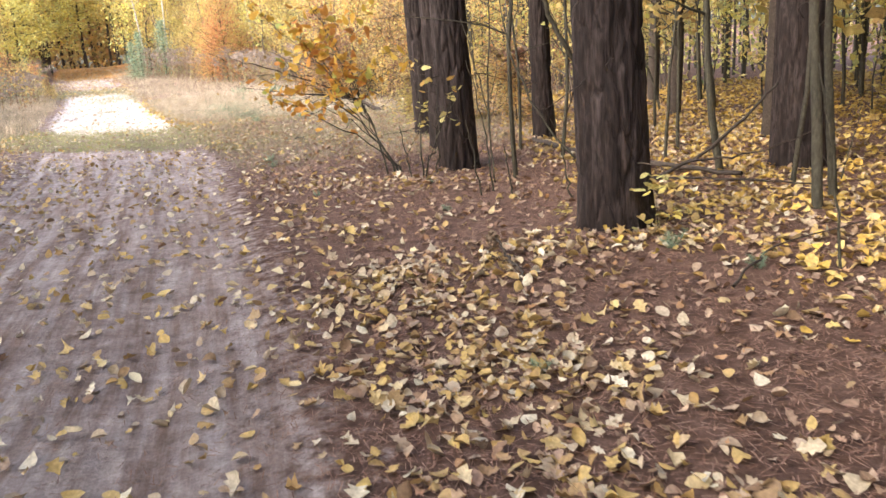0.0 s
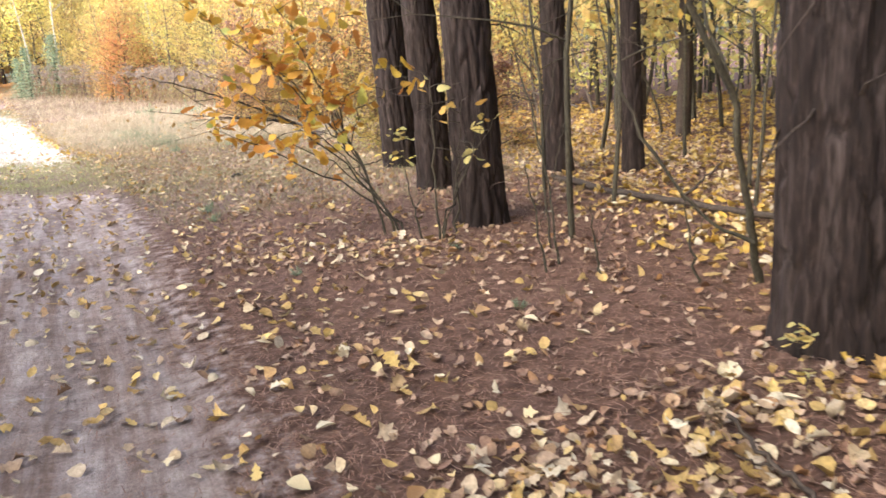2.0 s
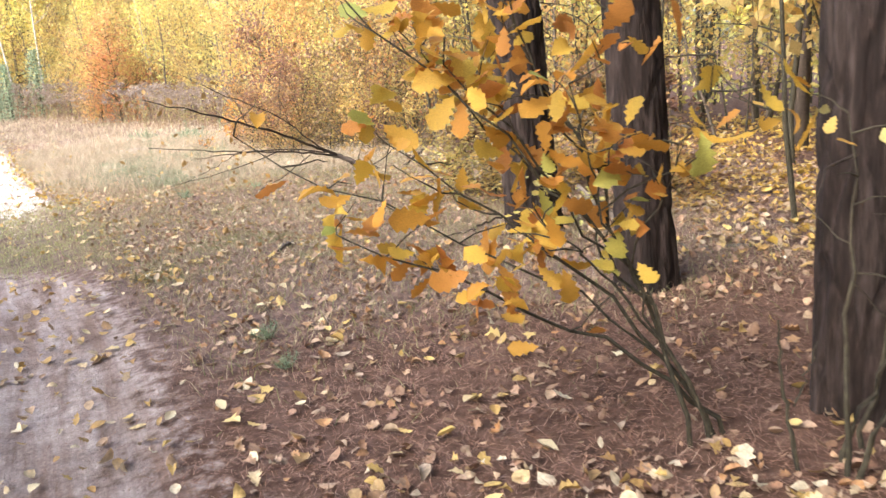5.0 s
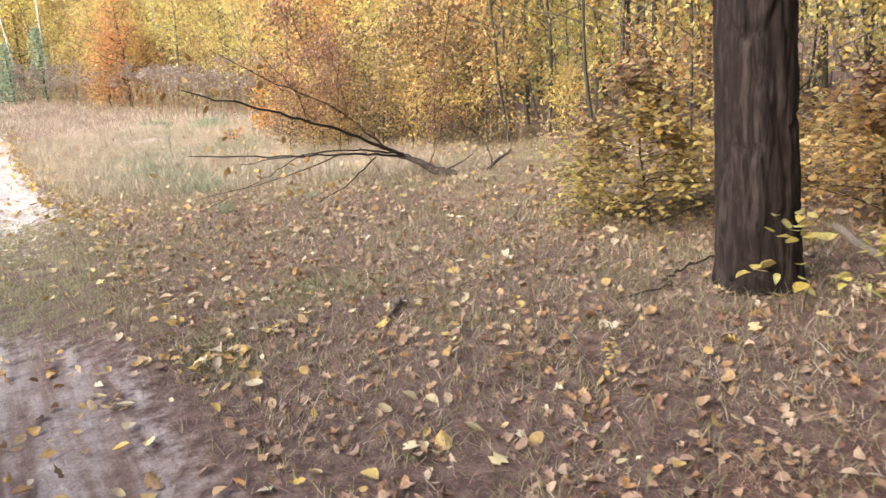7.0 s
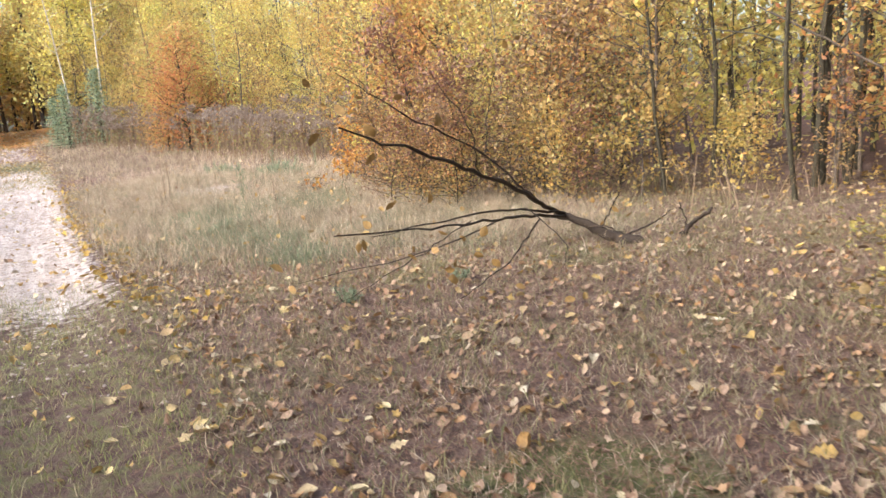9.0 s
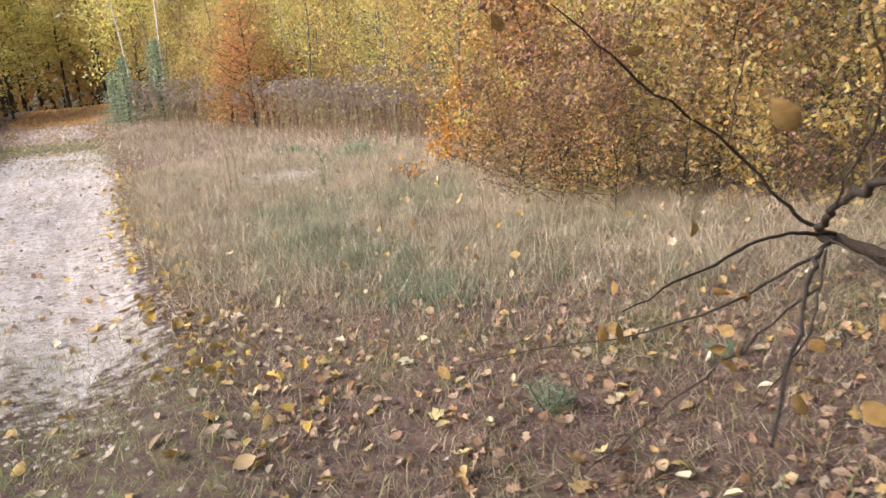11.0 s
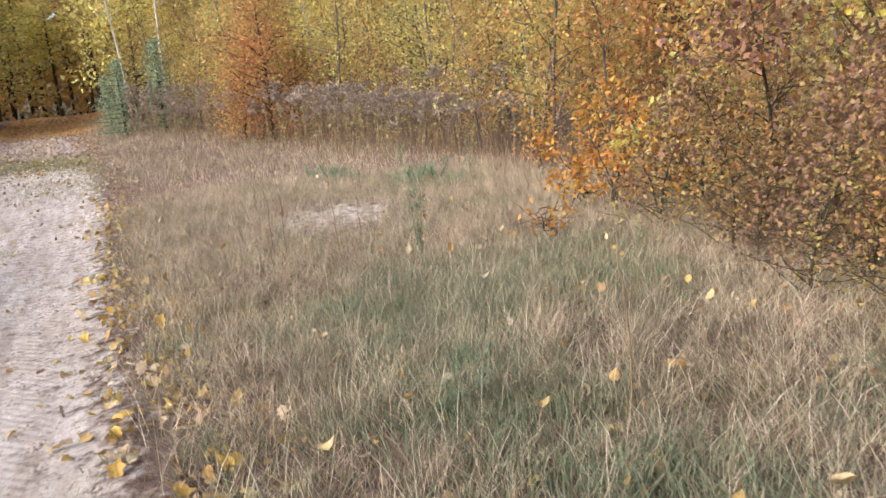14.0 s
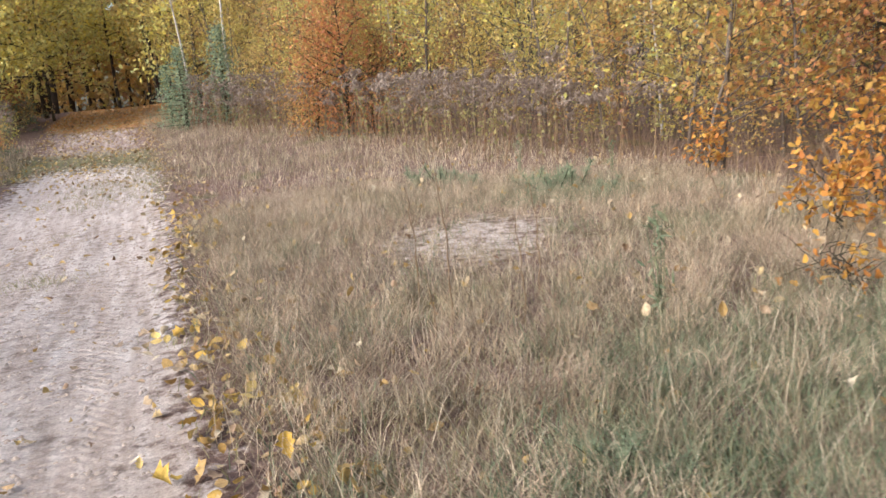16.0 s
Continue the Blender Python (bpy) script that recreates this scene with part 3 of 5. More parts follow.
# low bushes along the edge of the thicket
bushes = [young_tree("leafy_bush", lab, h, 0.014, 0.05, 24, 1100, 0.056, mats, s, bark=TWIG, spread=0.5, upward=0.6, wobble=0.12, category="bush") for h, s, mats, lab in (
    (1.8, 81, [(GOLD, 0.6), (BROWN, 0.4)], "low bush with golden and brown leaves"),
    (1.5, 82, [(YELLOW, 0.6), (GOLD, 0.4)], "low bush with yellow leaves"),
    (2.2, 83, [(BROWN, 0.6), (GOLD, 0.4)], "brown-leaved bush at the thicket edge"))]
spots = scatter(rt, 1500, -24, 5, 19.5, 56, lambda x, y: wood_x(y) + (1.3 if y > 26.5 else -0.1) < x < wood_x(y) + 3.2 and lateral(x, y) > 1.5, 0.95)[:42]
place(bushes, spots, rt, "low bushes of the thicket", 0.7, 1.15)

# left side of the track
lefts = [young_tree("verge_tree", lab, h, 0.05, 0.05, 20, 1300, 0.13, mats, s + 20, spread=0.3) for h, s, mats, lab in KINDS[:5]]
spots = scatter(rt, 900, -44, -6, 15, 62, lambda x, y: -17 < lateral(x, y) < (-8.5 if y < 48 else -5.0), 1.9)[:38]
place(lefts, spots, rt, "young trees along the track")

# thin saplings under the pines
under = [young_tree("sapling", lab, h, rad, 0.22, 13, nl, 0.085, mats, s, spread=0.28, wobble=0.09) for h, rad, s, nl, mats, lab in (
    (5.5, 0.03, 71, 260, [(YELLOW, 1.0)], "thin bare sapling with few yellow leaves"),
    (6.5, 0.04, 72, 420, [(YELLOW, 0.7), (GOLD, 0.3)], "thin sapling with scattered yellow leaves"),
    (4.0, 0.02, 73, 330, [(YELLOW, 1.0)], "small thin sapling with pale yellow leaves"),
    (7.5, 0.055, 74, 700, [(YELLOW, 0.5), (GOLD, 0.5)], "slim forest tree with yellow leaves"),
    (3.0, 0.016, 75, 380, [(YELLOW, 0.7), (GOLD, 0.3)], "small understorey tree with yellow leaves"))]


def clear(x, y):
    return x > np.interp(y, [0, 5, 9, 12, 17, 22], [4.2, 3.9, 2.6, 2.6, 2.4, 1.2]) and all(math.hypot(x - p[0], y - p[1]) > 0.8 for p in PINES)


place(under, scatter(rt, 1400, 1, 17, 4.5, 27, clear, 0.95)[:150], rt, "saplings under the pines", 0.8, 1.15)

# single saplings that stand close to the track
sap = young_tree("slim_sapling", "slim grey-green sapling stem beside the old pine", 5.0, 0.029, 0.3, 9, 60, 0.08, [(YELLOW, 1.0)], 201, near=True, wobble=0.08)
put(sap, 0.85, 8.6, 0, 1.0, "slim saplings among the pines")
for x, y, turn, s in ((1.5, 9.5, 120, 0.85), (2.9, 5.95, 210, 1.5), (3.25, 6.4, 300, 1.3), (3.3, 7.3, 70, 0.9), (2.6, 9.0, 30, 0.7), (1.1, 10.4, 180, 0.8), (1.9, 12.6, 250, 0.9), (0.9, 13.2, 20, 0.7), (2.1, 21.7, 10, 1.5), (2.3, 21.5, 100, 1.7), (2.55, 21.9, 200, 1.6), (1.2, 20.7, 300, 1.2), (3.2, 22.8, 50, 1.8), (1.0, 22.6, 140, 1.3), (0.2, 22.2, 260, 1.1)):
    copy_thing(sap, pose(x, y, drop(x, y), 0, 0, turn) @ Matrix.Scale(s, 4))


def sticks(name, label, lines, mat, category="branch", leaves=(), leaf_mat=None, leaf_size=0.08, seed=0):
    """A branched wooden thing from a few wandering limbs; leaves hang from given spots."""
    r = np.random.default_rng(seed)
    base = new(name)
    x, y, z = lines[0][0][0]
    base.location = (x, y, z)
    for pts, r0, r1 in lines:
        pts = np.array(pts, float) - (x, y, z)
        k = max(12, len(pts) * 5)
        t = np.linspace(0, len(pts) - 1, k)
        p = np.stack([np.interp(t, np.arange(len(pts)), pts[:, c]) for c in range(3)], 1)
        sm = p.copy()
        for _ in range(4):
            sm[1:-1] = (sm[:-2] + sm[2:] + 2 * sm[1:-1]) / 4
        sm[1:-1] += r.normal(0, 0.006 + 0.1 * r0, (k - 2, 3))
        tb = Tubes()
        tb.add(sm, np.linspace(r0, r1, k) * r.uniform(0.85, 1.15, k), 8 if r0 > 0.02 else 5)
        part("branch", tb.mesh("branch", mat), base)
    if len(leaves):
        for c in leaves:
            part("leaf", leaf_cloud("leaf", np.array([c]) - (x, y, z), leaf_size, leaf_mat, r, 0.8), base)
    return tagged(base, label, category)


# crooked stem that leans behind the nearest pine, and thin stems at the second
sticks("crooked_sapling", "crooked dark sapling leaning beside an old pine", [
    ([(1.55, 7.0, 0.0), (1.42, 6.9, 0.45), (1.25, 6.8, 1.2), (1.0, 6.75, 1.6), (0.85, 6.7, 2.1), (0.9, 6.8, 3.0)], 0.028, 0.012),
    ([(1.25, 6.8, 1.2), (1.15, 7.0, 1.7), (1.25, 7.1, 2.6)], 0.014, 0.006),
    ([(1.45, 6.9, 0.3), (1.1, 7.0, 0.5), (0.7, 7.2, 1.3), (0.6, 7.3, 2.2)], 0.014, 0.005)], STEM, "sapling", seed=1)
for k, (x, y, h) in enumerate(((0.42, 7.75, 0.75), (0.55, 7.9, 1.3), (0.72, 7.45, 0.5), (1.2, 7.1, 0.6), (0.6, 8.3, 1.7), (2.35, 4.5, 1.2), (-0.3, 9.0, 0.6))):
    z = drop(x, y)
    sticks("bare_shoot", "thin bare shoot rising from the litter", [
        ([(x, y, z - 0.03), (x - 0.05, y + 0.03, z + h * 0.5), (x - 0.16 * h, y, z + h)], 0.010, 0.004),
        ([(x - 0.03, y, z + h * 0.45), (x + 0.1, y + 0.06, z + h * 0.8)], 0.005, 0.002)], STEM, "shoot", seed=k)

# fallen limbs on the litter
for k, (lab, lines) in enumerate((
        ("long fallen limb lying behind the pines", [([(1.36, 11.05, 0.12), (1.68, 10.03, 0.10), (1.98, 9.15, 0.10), (2.4, 8.2, 0.12), (2.9, 7.5, 0.10)], 0.038, 0.024), ([(1.98, 9.15, 0.12), (2.3, 9.0, 0.45)], 0.016, 0.006)]),
        ("tangled dead branch leaning on the litter", [([(1.9, 7.2, 0.12), (2.5, 7.3, 0.35), (3.2, 7.9, 0.7), (3.9, 8.6, 1.1)], 0.022, 0.01), ([(2.3, 7.25, 0.28), (2.8, 7.0, 0.35), (3.5, 7.1, 0.55)], 0.012, 0.005), ([(2.0, 7.2, 0.16), (2.6, 6.7, 0.2), (3.3, 6.5, 0.12)], 0.014, 0.006)]),
        ("grey broken branch on the ground by a pine", [([(0.30, 13.45, 0.42), (0.42, 13.0, 0.22), (0.6, 12.5, 0.06), (0.9, 12.1, 0.05), (1.5, 11.9, 0.06)], 0.028, 0.02), ([(0.6, 12.5, 0.08), (0.45, 12.1, 0.1)], 0.014, 0.006)]),
        ("thin twig lying on brown leaves", [([(-0.63, 13.89, 0.05), (-0.40, 14.04, 0.08), (-0.04, 14.24, 0.09)], 0.011, 0.007), ([(-0.93, 13.66, 0.05), (-0.60, 13.74, 0.07), (-0.63, 13.89, 0.05)], 0.008, 0.004)]),
        ("short grey stick lying on mossy ground", [([(-2.33, 14.14, 0.06), (-2.39, 13.95, 0.07), (-2.47, 13.77, 0.06)], 0.02, 0.016)]),
        ("dark twig sticking out of yellow leaves", [([(0.52, 4.6, 0.04), (0.44, 4.85, 0.10), (0.35, 5.05, 0.22)], 0.012, 0.008), ([(0.44, 4.85, 0.1), (0.30, 4.9, 0.16)], 0.006, 0.003)]),
        ("broken dark branch in the dry grass", [([(-0.75, 19.25, 0.05), (-0.62, 19.3, 0.17), (-0.4, 19.3, 0.3)], 0.03, 0.015), ([(-0.66, 19.3, 0.14), (-0.72, 19.35, 0.38)], 0.012, 0.006)]),
        ("pale dead limb low across the thicket", [([(4.2, 19.4, 0.2), (3.2, 19.9, 0.6), (2.0, 20.6, 1.6), (0.9, 21.0, 2.3)], 0.03, 0.01)]),
        ("thin twig lying on the litter", [([(1.6, 4.2, 0.07), (2.1, 4.9, 0.1), (2.9, 5.2, 0.14)], 0.010, 0.004)]))):
    sticks("fallen_branch", lab, lines, DARKWOOD if k not in (2, 4, 7) else TWIG, seed=10 + k)

# the broken tree top that reaches out over the grass
limb = [
    ([(-1.18, 19.2, 0.04), (-1.5, 19.45, 0.15), (-1.86, 19.7, 0.34)], 0.065, 0.034),
    ([(-1.86, 19.7, 0.34), (-2.3, 18.7, 0.66), (-2.9, 17.3, 1.05), (-3.4, 16.1, 1.32), (-3.75, 15.3, 1.5)], 0.02448, 0.00432),
    ([(-1.7, 19.8, 0.28), (-2.2, 18.9, 0.45), (-2.7, 18.0, 0.6), (-3.2, 17.0, 0.75), (-3.85, 15.7, 0.97)], 0.01872, 0.0036),
    ([(-1.8, 19.6, 0.34), (-2.5, 18.9, 0.55), (-3.2, 18.0, 0.62), (-3.7, 17.4, 0.66)], 0.0144, 0.00288),
    ([(-1.8, 19.65, 0.32), (-2.15, 19.5, 0.55), (-2.6, 19.3, 1.03), (-3.4, 18.3, 1.5), (-3.85, 17.75, 1.82)], 0.016, 0.003),
    ([(-2.6, 19.3, 1.03), (-2.55, 19.2, 1.5), (-2.4, 19.2, 2.0)], 0.007, 0.002),
    ([(-2.6, 18.2, 0.58), (-3.3, 17.9, 0.4), (-4.35, 18.2, 0.2)], 0.00864, 0.00216),
    ([(-2.2, 18.9, 0.42), (-2.6, 18.2, 0.2), (-3.1, 17.7, 0.06)], 0.00936, 0.00288),
    ([(-3.0, 17.3, 0.72), (-3.5, 17.1, 0.5), (-4.0, 16.8, 0.32)], 0.00576, 0.00144),
    ([(-2.9, 17.4, 1.0), (-3.0, 16.9, 1.4), (-3.3, 16.5, 1.8)], 0.00576, 0.00144),
    ([(-2.4, 18.5, 0.6), (-2.2, 17.8, 0.4), (-2.4, 17.2, 0.3)], 0.00576, 0.00144),
    ([(-1.3, 19.3, 0.1), (-1.05, 19.1, 0.26), (-0.9, 19.0, 0.38)], 0.012, 0.004),
    ([(-1.5, 19.45, 0.15), (-1.4, 19.3, 0.42), (-1.3, 19.2, 0.66)], 0.010, 0.003),
    ([(-1.6, 19.5, 0.2), (-1.45, 19.1, 0.25), (-1.5, 18.7, 0.12)], 0.009, 0.003)]
rl = np.random.default_rng(12)
hang = [np.array(limb[k][0][-1]) + rl.normal(0, 0.16, 3) * (1, 1, 0.8) + (0, 0, -0.02) for k in (1, 2, 3, 4, 5, 6, 9, 10) for _ in range(3)] + [np.array(limb[k][0][-2]) + rl.normal(0, 0.2, 3) for k in (1, 2, 3, 4, 6, 8, 11, 12, 13) for _ in range(4)]
sticks("fallen_treetop", "broken dark treetop with few yellow leaves, lying in grass", limb, DARKWOOD, "branch", hang, LITTER_GOLD, 0.07, 3)


# ---- oak shrub beside the track ----
def oak_leaf_mesh(name, mat, seed):
    """One lobed oak leaf, cupped and curled."""
    r = np.random.default_rng(seed)
    w = np.array([0.02, 0.07, 0.17, 0.12, 0.25, 0.18, 0.31, 0.23, 0.28, 0.17, 0.01]) * r.uniform(0.9, 1.1)
    u = np.linspace(0, 1, 11)
    cup, curl = r.normal(0.15, 0.2), r.normal(0, 0.35)
    mid = np.stack([u, 0 * u, curl * (u - 0.4) ** 2], 1)
    a = np.stack([u + 0.03, w, curl * (u - 0.4) ** 2 + cup * w + r.normal(0, 0.015, 11)], 1)
    b = np.stack([u + 0.03, -w, curl * (u - 0.4) ** 2 + cup * w + r.normal(0, 0.015, 11)], 1)
    k = np.arange(10)
    q = np.concatenate([np.stack([k, k + 1, k + 12, k + 11], 1), np.stack([k + 1, k, k + 22, k + 23], 1)])
    return mesh_np(name, np.concatenate([mid, a, b]), [q], mat)


OAK_TWO = material("oak_leaf", [(0.0, (0.58, 0.38, 0.06)), (0.3, (0.53, 0.26, 0.045)), (0.5, (0.42, 0.17, 0.045)), (0.7, (0.52, 0.30, 0.05)), (0.92, (0.60, 0.43, 0.08)), (1.0, (0.36, 0.42, 0.12))], scale=10, rough=0.5, bump=0.3, fine=40, source="object", translucent=0.4)
OAK_ORANGE = material("red_oak_leaf", [(0.0, (0.62, 0.36, 0.07)), (0.3, (0.56, 0.26, 0.06)), (0.6, (0.46, 0.18, 0.055)), (0.85, (0.64, 0.43, 0.10)), (1.0, (0.40, 0.20, 0.07))], scale=10, rough=0.5, bump=0.3, fine=40, source="object", translucent=0.4)
OAK_GREENISH = material("pale_oak_leaf", [(0.0, (0.64, 0.55, 0.22)), (0.35, (0.56, 0.50, 0.20)), (0.6, (0.64, 0.46, 0.14)), (0.8, (0.54, 0.30, 0.07)), (1.0, (0.46, 0.52, 0.20))], scale=10, rough=0.5, bump=0.3, fine=40, source="object", translucent=0.4)
OAK_PALE = [oak_leaf_mesh("leaf", OAK_GREENISH, s + 40) for s in range(5)]
OAK_RED = [oak_leaf_mesh("leaf", OAK_ORANGE, s + 20) for s in range(6)]
OAK_LEAVES = [oak_leaf_mesh("leaf", OAK_TWO, s) for s in range(8)]


def oak_shrub(name, label, x, y, ends, leaves, size, seed, group="", shapes=OAK_LEAVES):
    """Stems from one root to given ends; single lobed leaves clustered on the outer parts."""
    r = np.random.default_rng(seed)
    base = new(name)
    base.location = (x, y, drop(x, y))
    spots, mains = [], []
    for dx, dy, dz, weight in ends:
        p3 = np.array([dx, dy, dz])
        forked = len(mains) >= 4
        if forked:
            m = min(mains, key=lambda c: np.linalg.norm(c[-1] - p3))
            p0 = m[int(r.integers(3, 7))]
            p1, p2 = p0 + (m[7] - m[4]), p0 * 0.4 + p3 * 0.6
        else:
            p0 = np.array([r.normal(0, 0.06), r.normal(0, 0.05), -0.04])
            p1 = p0 + (0.12 * dx, 0.12 * dy, 0.38 * dz)
            p2 = p0 * 0.3 + p3 * (0.6, 0.6, 0.72)
        t = np.linspace(0, 1, 12)[:, None]
        c = (1 - t) ** 3 * p0 + 3 * t * (1 - t) ** 2 * p1 + 3 * t * t * (1 - t) * p2 + t ** 3 * p3
        c[1:] += r.normal(0, 0.014, (11, 3))
        tb = Tubes()
        tb.add(c, np.linspace(0.006 if forked else 0.012, 0.0025, 12), 5)
        if not forked:
            mains.append(c)
        stem = part("stem", tb.mesh("stem", STEM), base)
        for k in (6, 7, 8, 9, 10, 11):
            tw = bend(c[k], (r.normal(0, 1), r.normal(0, 1), 0.5), r.uniform(0.12, 0.34), 4, 0.25, r)
            tb2 = Tubes()
            tb2.add(tw, np.linspace(0.004, 0.0015, 5), 4)
            part("twig", tb2.mesh("twig", STEM), stem)
            spots += [(tw[4], weight), (tw[2], weight * 0.7)]
        spots += [(c[11], weight), (c[9], weight * 0.8)]
    wts = np.array([w for _, w in spots])
    pts = np.array([p for p, _ in spots])
    for k in r.choice(len(pts), leaves, p=wts / wts.sum()):
        ob = part("leaf", shapes[int(r.integers(len(shapes)))], base)
        p = pts[k] + r.normal(0, 0.045, 3)
        ob.matrix_basis = pose(*p, r.normal(0, 40), r.normal(15, 35), r.uniform(0, 360)) @ Matrix.Scale(size * r.uniform(0.7, 1.25), 4)
    return tagged(base, label, "shrub", group)


oak_shrub("oak_shrub", "leaning young oak shrub with orange-yellow lobed leaves", -0.46, 9.3, [
    (-0.95, 0.1, 1.55, 1.0), (-1.2, 0.2, 1.3, 1.2), (-1.4, -0.1, 1.0, 1.0), (-0.8, 0.25, 1.9, 1.0), (-0.6, -0.2, 1.45, 0.9), (-1.15, 0.3, 1.75, 1.0), (-0.75, -0.15, 1.05, 0.7),
    (-1.55, 0.1, 2.05, 0.9), (-1.0, 0.0, 2.3, 0.8), (-0.1, -0.2, 1.5, 0.35), (-0.3, 0.2, 2.0, 0.5), (0.15, -0.1, 1.3, 0.2), (-1.75, 0.3, 1.35, 0.25)], 390, 0.122, 4)
oak_shrub("oak_sapling", "small young oak with yellow leaves before a pine", -0.05, 9.0, [(0.1, -0.25, 1.1, 1), (0.35, -0.3, 0.95, 1), (-0.1, 0.0, 1.3, 0.8), (0.25, -0.1, 0.8, 0.8)], 22, 0.10, 6, "", OAK_PALE)
for k, (x, y, h, n) in enumerate(((-4.2, 27.4, 0.8, 90), (-3.85, 26.9, 1.1, 90), (-4.05, 31.3, 0.85, 80), (-3.45, 28.3, 1.2, 80), (-4.75, 25.95, 0.32, 16), (-3.5, 26.4, 1.5, 110))):
    oak_shrub("oak_sapling", "small bright orange oak sapling in dry grass", x, y, [(-0.3 * h, 0, h, 1), (0.2 * h, 0.2, 0.9 * h, 1), (0, -0.3 * h, 0.7 * h, 1), (-0.15 * h, 0.2, 0.5 * h, 0.9), (0.1, -0.1, 0.3 * h, 0.7)], 4 * n, 0.07, 30 + k, "orange oak saplings", OAK_RED)

# yellow bush beside the last pine, and the tiny one at its foot
yb = young_tree("hornbeam_bush", "dense bush with layered yellow leaves beside a pine", 1.8, 0.018, 0.05, 38, 2600, 0.08, [(GOLD, 0.65), (BROWN, 0.35)], 91, spread=0.6, upward=0.2, near=True, wobble=0.1, fluff=0.02, flat=0.35, category="bush")
put(yb, 0.0, 15.6, 0, 0.8)
copy_thing(yb, pose(-0.3, 16.15, drop(-0.3, 16.15), 0, 0, 200) @ Matrix.Scale(0.62, 4))
copy_thing(yb, pose(1.3, 16.2, drop(1.3, 16.2), 0, 0, 130) @ Matrix.Scale(0.95, 4))
copy_thing(yb, pose(1.5, 14.6, drop(1.5, 14.6), 0, 0, 250) @ Matrix.Scale(0.9, 4))
tiny = young_tree("seedling_bush", "tiny seedling with bright yellow leaves at a trunk", 0.5, 0.005, 0.2, 6, 26, 0.095, [(YELLOW, 1.0)], 95, spread=0.6, near=True, flat=0.3, category="seedling")
put(tiny, -0.12, 13.1)
for x, y, s in ((0.25, 12.9, 0.8), (1.55, 5.5, 0.8), (1.75, 5.75, 0.7), (-1.5, 12.5, 0.35), (0.9, 5.45, 0.5)):
    copy_thing(tiny, pose(x, y, drop(x, y), 0, 0, 77 * x) @ Matrix.Scale(s, 4))

# large brown and orange bushes at the thicket edge
big = [young_tree("oak_bush", lab, h, 0.022, 0.05, 46, n, 0.062, mats, s, bark=STEM, spread=0.36, upward=0.6, wobble=0.08, fluff=0.03, category="bush") for h, n, s, mats, lab in (
    (3.0, 2500, 101, [(BROWN, 0.5), (ORANGE, 0.2), (GOLD, 0.3)], "large bush with brown and orange oak leaves"),
    (2.4, 1600, 102, [(BROWN, 0.6), (GOLD, 0.28), (HERB_YELLOW, 0.12)], "broad bush with dark brown leaves"),
    (3.4, 2600, 103, [(GOLD, 0.4), (YELLOW, 0.3), (BROWN, 0.3)], "tall bush with golden brown leaves"))]
for k, x, y, s in ((0, -2.9, 25.4, 1.0), (1, -2.5, 23.9, 0.95), (2, -1.7, 25.0, 1.05), (1, -3.0, 26.8, 1.0), (0, -1.2, 23.4, 0.95), (1, -2.3, 28.2, 0.7), (1, -0.2, 23.0, 0.9), (1, -2.9, 24.5, 0.7), (0, -0.6, 24.6, 1.1), (1, -1.6, 30.0, 0.8), (0, -2.45, 23.1, 0.7), (1, -1.9, 22.6, 0.75), (1, -2.95, 23.6, 0.55), (1, -1.1, 22.0, 0.6), (1, -3.3, 24.6, 0.5), (1, -3.45, 23.4, 0.55), (0, -3.05, 22.95, 0.5), (0, -3.45, 24.7, 0.55), (1, -3.7, 25.8, 0.6), (0, -2.6, 22.4, 0.5)):
    ob = put(big[k], x, y, 40 * x, s) if big[k].location.length == 0 else copy_thing(big[k], pose(x, y, drop(x, y), 0, 0, 40 * x) @ Matrix.Scale(s, 4))
    tagged(ob, group="oak bushes at the thicket edge")

# the red-brown tree, the spruces and the birches by the bend
red = young_tree("beech_tree", "rounded young beech with red-brown autumn leaves", 4.6, 0.06, 0.05, 40, 7000, 0.085, [(ORANGE, 0.65), (GOLD, 0.35)], 111, spread=0.46, fluff=0.075, rounded=True)
put(red, -10.3, 41.4, 0, 0.88, "red-leaved trees")
for x, y, s in ((-11.2, 41.9, 0.7), (-9.7, 41.6, 0.65), (-1.5, 31.5, 1.15), (0.4, 27.5, 1.1), (-14.0, 24.0, 0.7)):
    copy_thing(red, pose(x, y, drop(x, y), 0, 0, 60 * x) @ Matrix.Scale(s, 4))


def spruce(tall, seed):
    r = np.random.default_rng(seed)
    base = new("spruce_tree")
    tb = Tubes()
    tb.add(bend((0, 0, -0.1), (0, 0, 1), tall, 8, 0.01, r), np.linspace(0.07, 0.01, 9), 7)
    part("trunk", tb.mesh("trunk", STEM), base)
    pts, bw = [], Tubes()
    for z in np.arange(0.25, tall - 0.1, 0.21):
        for a in np.arange(0, 6.28, 6.28 / 7) + r.uniform(0, 6):
            ln = 0.42 * (tall - z) ** 0.8 * r.uniform(0.4, 1.35) + 0.08
            b = bend((0, 0, z), (math.cos(a), math.sin(a), 0.1), ln, 4, 0.06, r, -0.03)
            bw.add(b, np.linspace(0.012, 0.003, 5), 3)
            for f in np.arange(0.15, 1.0, 0.11):
                c = np.array([np.interp(f * 4, np.arange(5), b[:, k]) for k in range(3)])
                pts += [c + r.normal(0, 0.09, 3) for _ in range(3)]
    part("branchwork", bw.mesh("branchwork", STEM), base)
    part("needles", small_leaves("needles", pts, 0.085, GREEN, r), base)
    return tagged(base, "blue-green young spruce at the bend of the track", "tree")


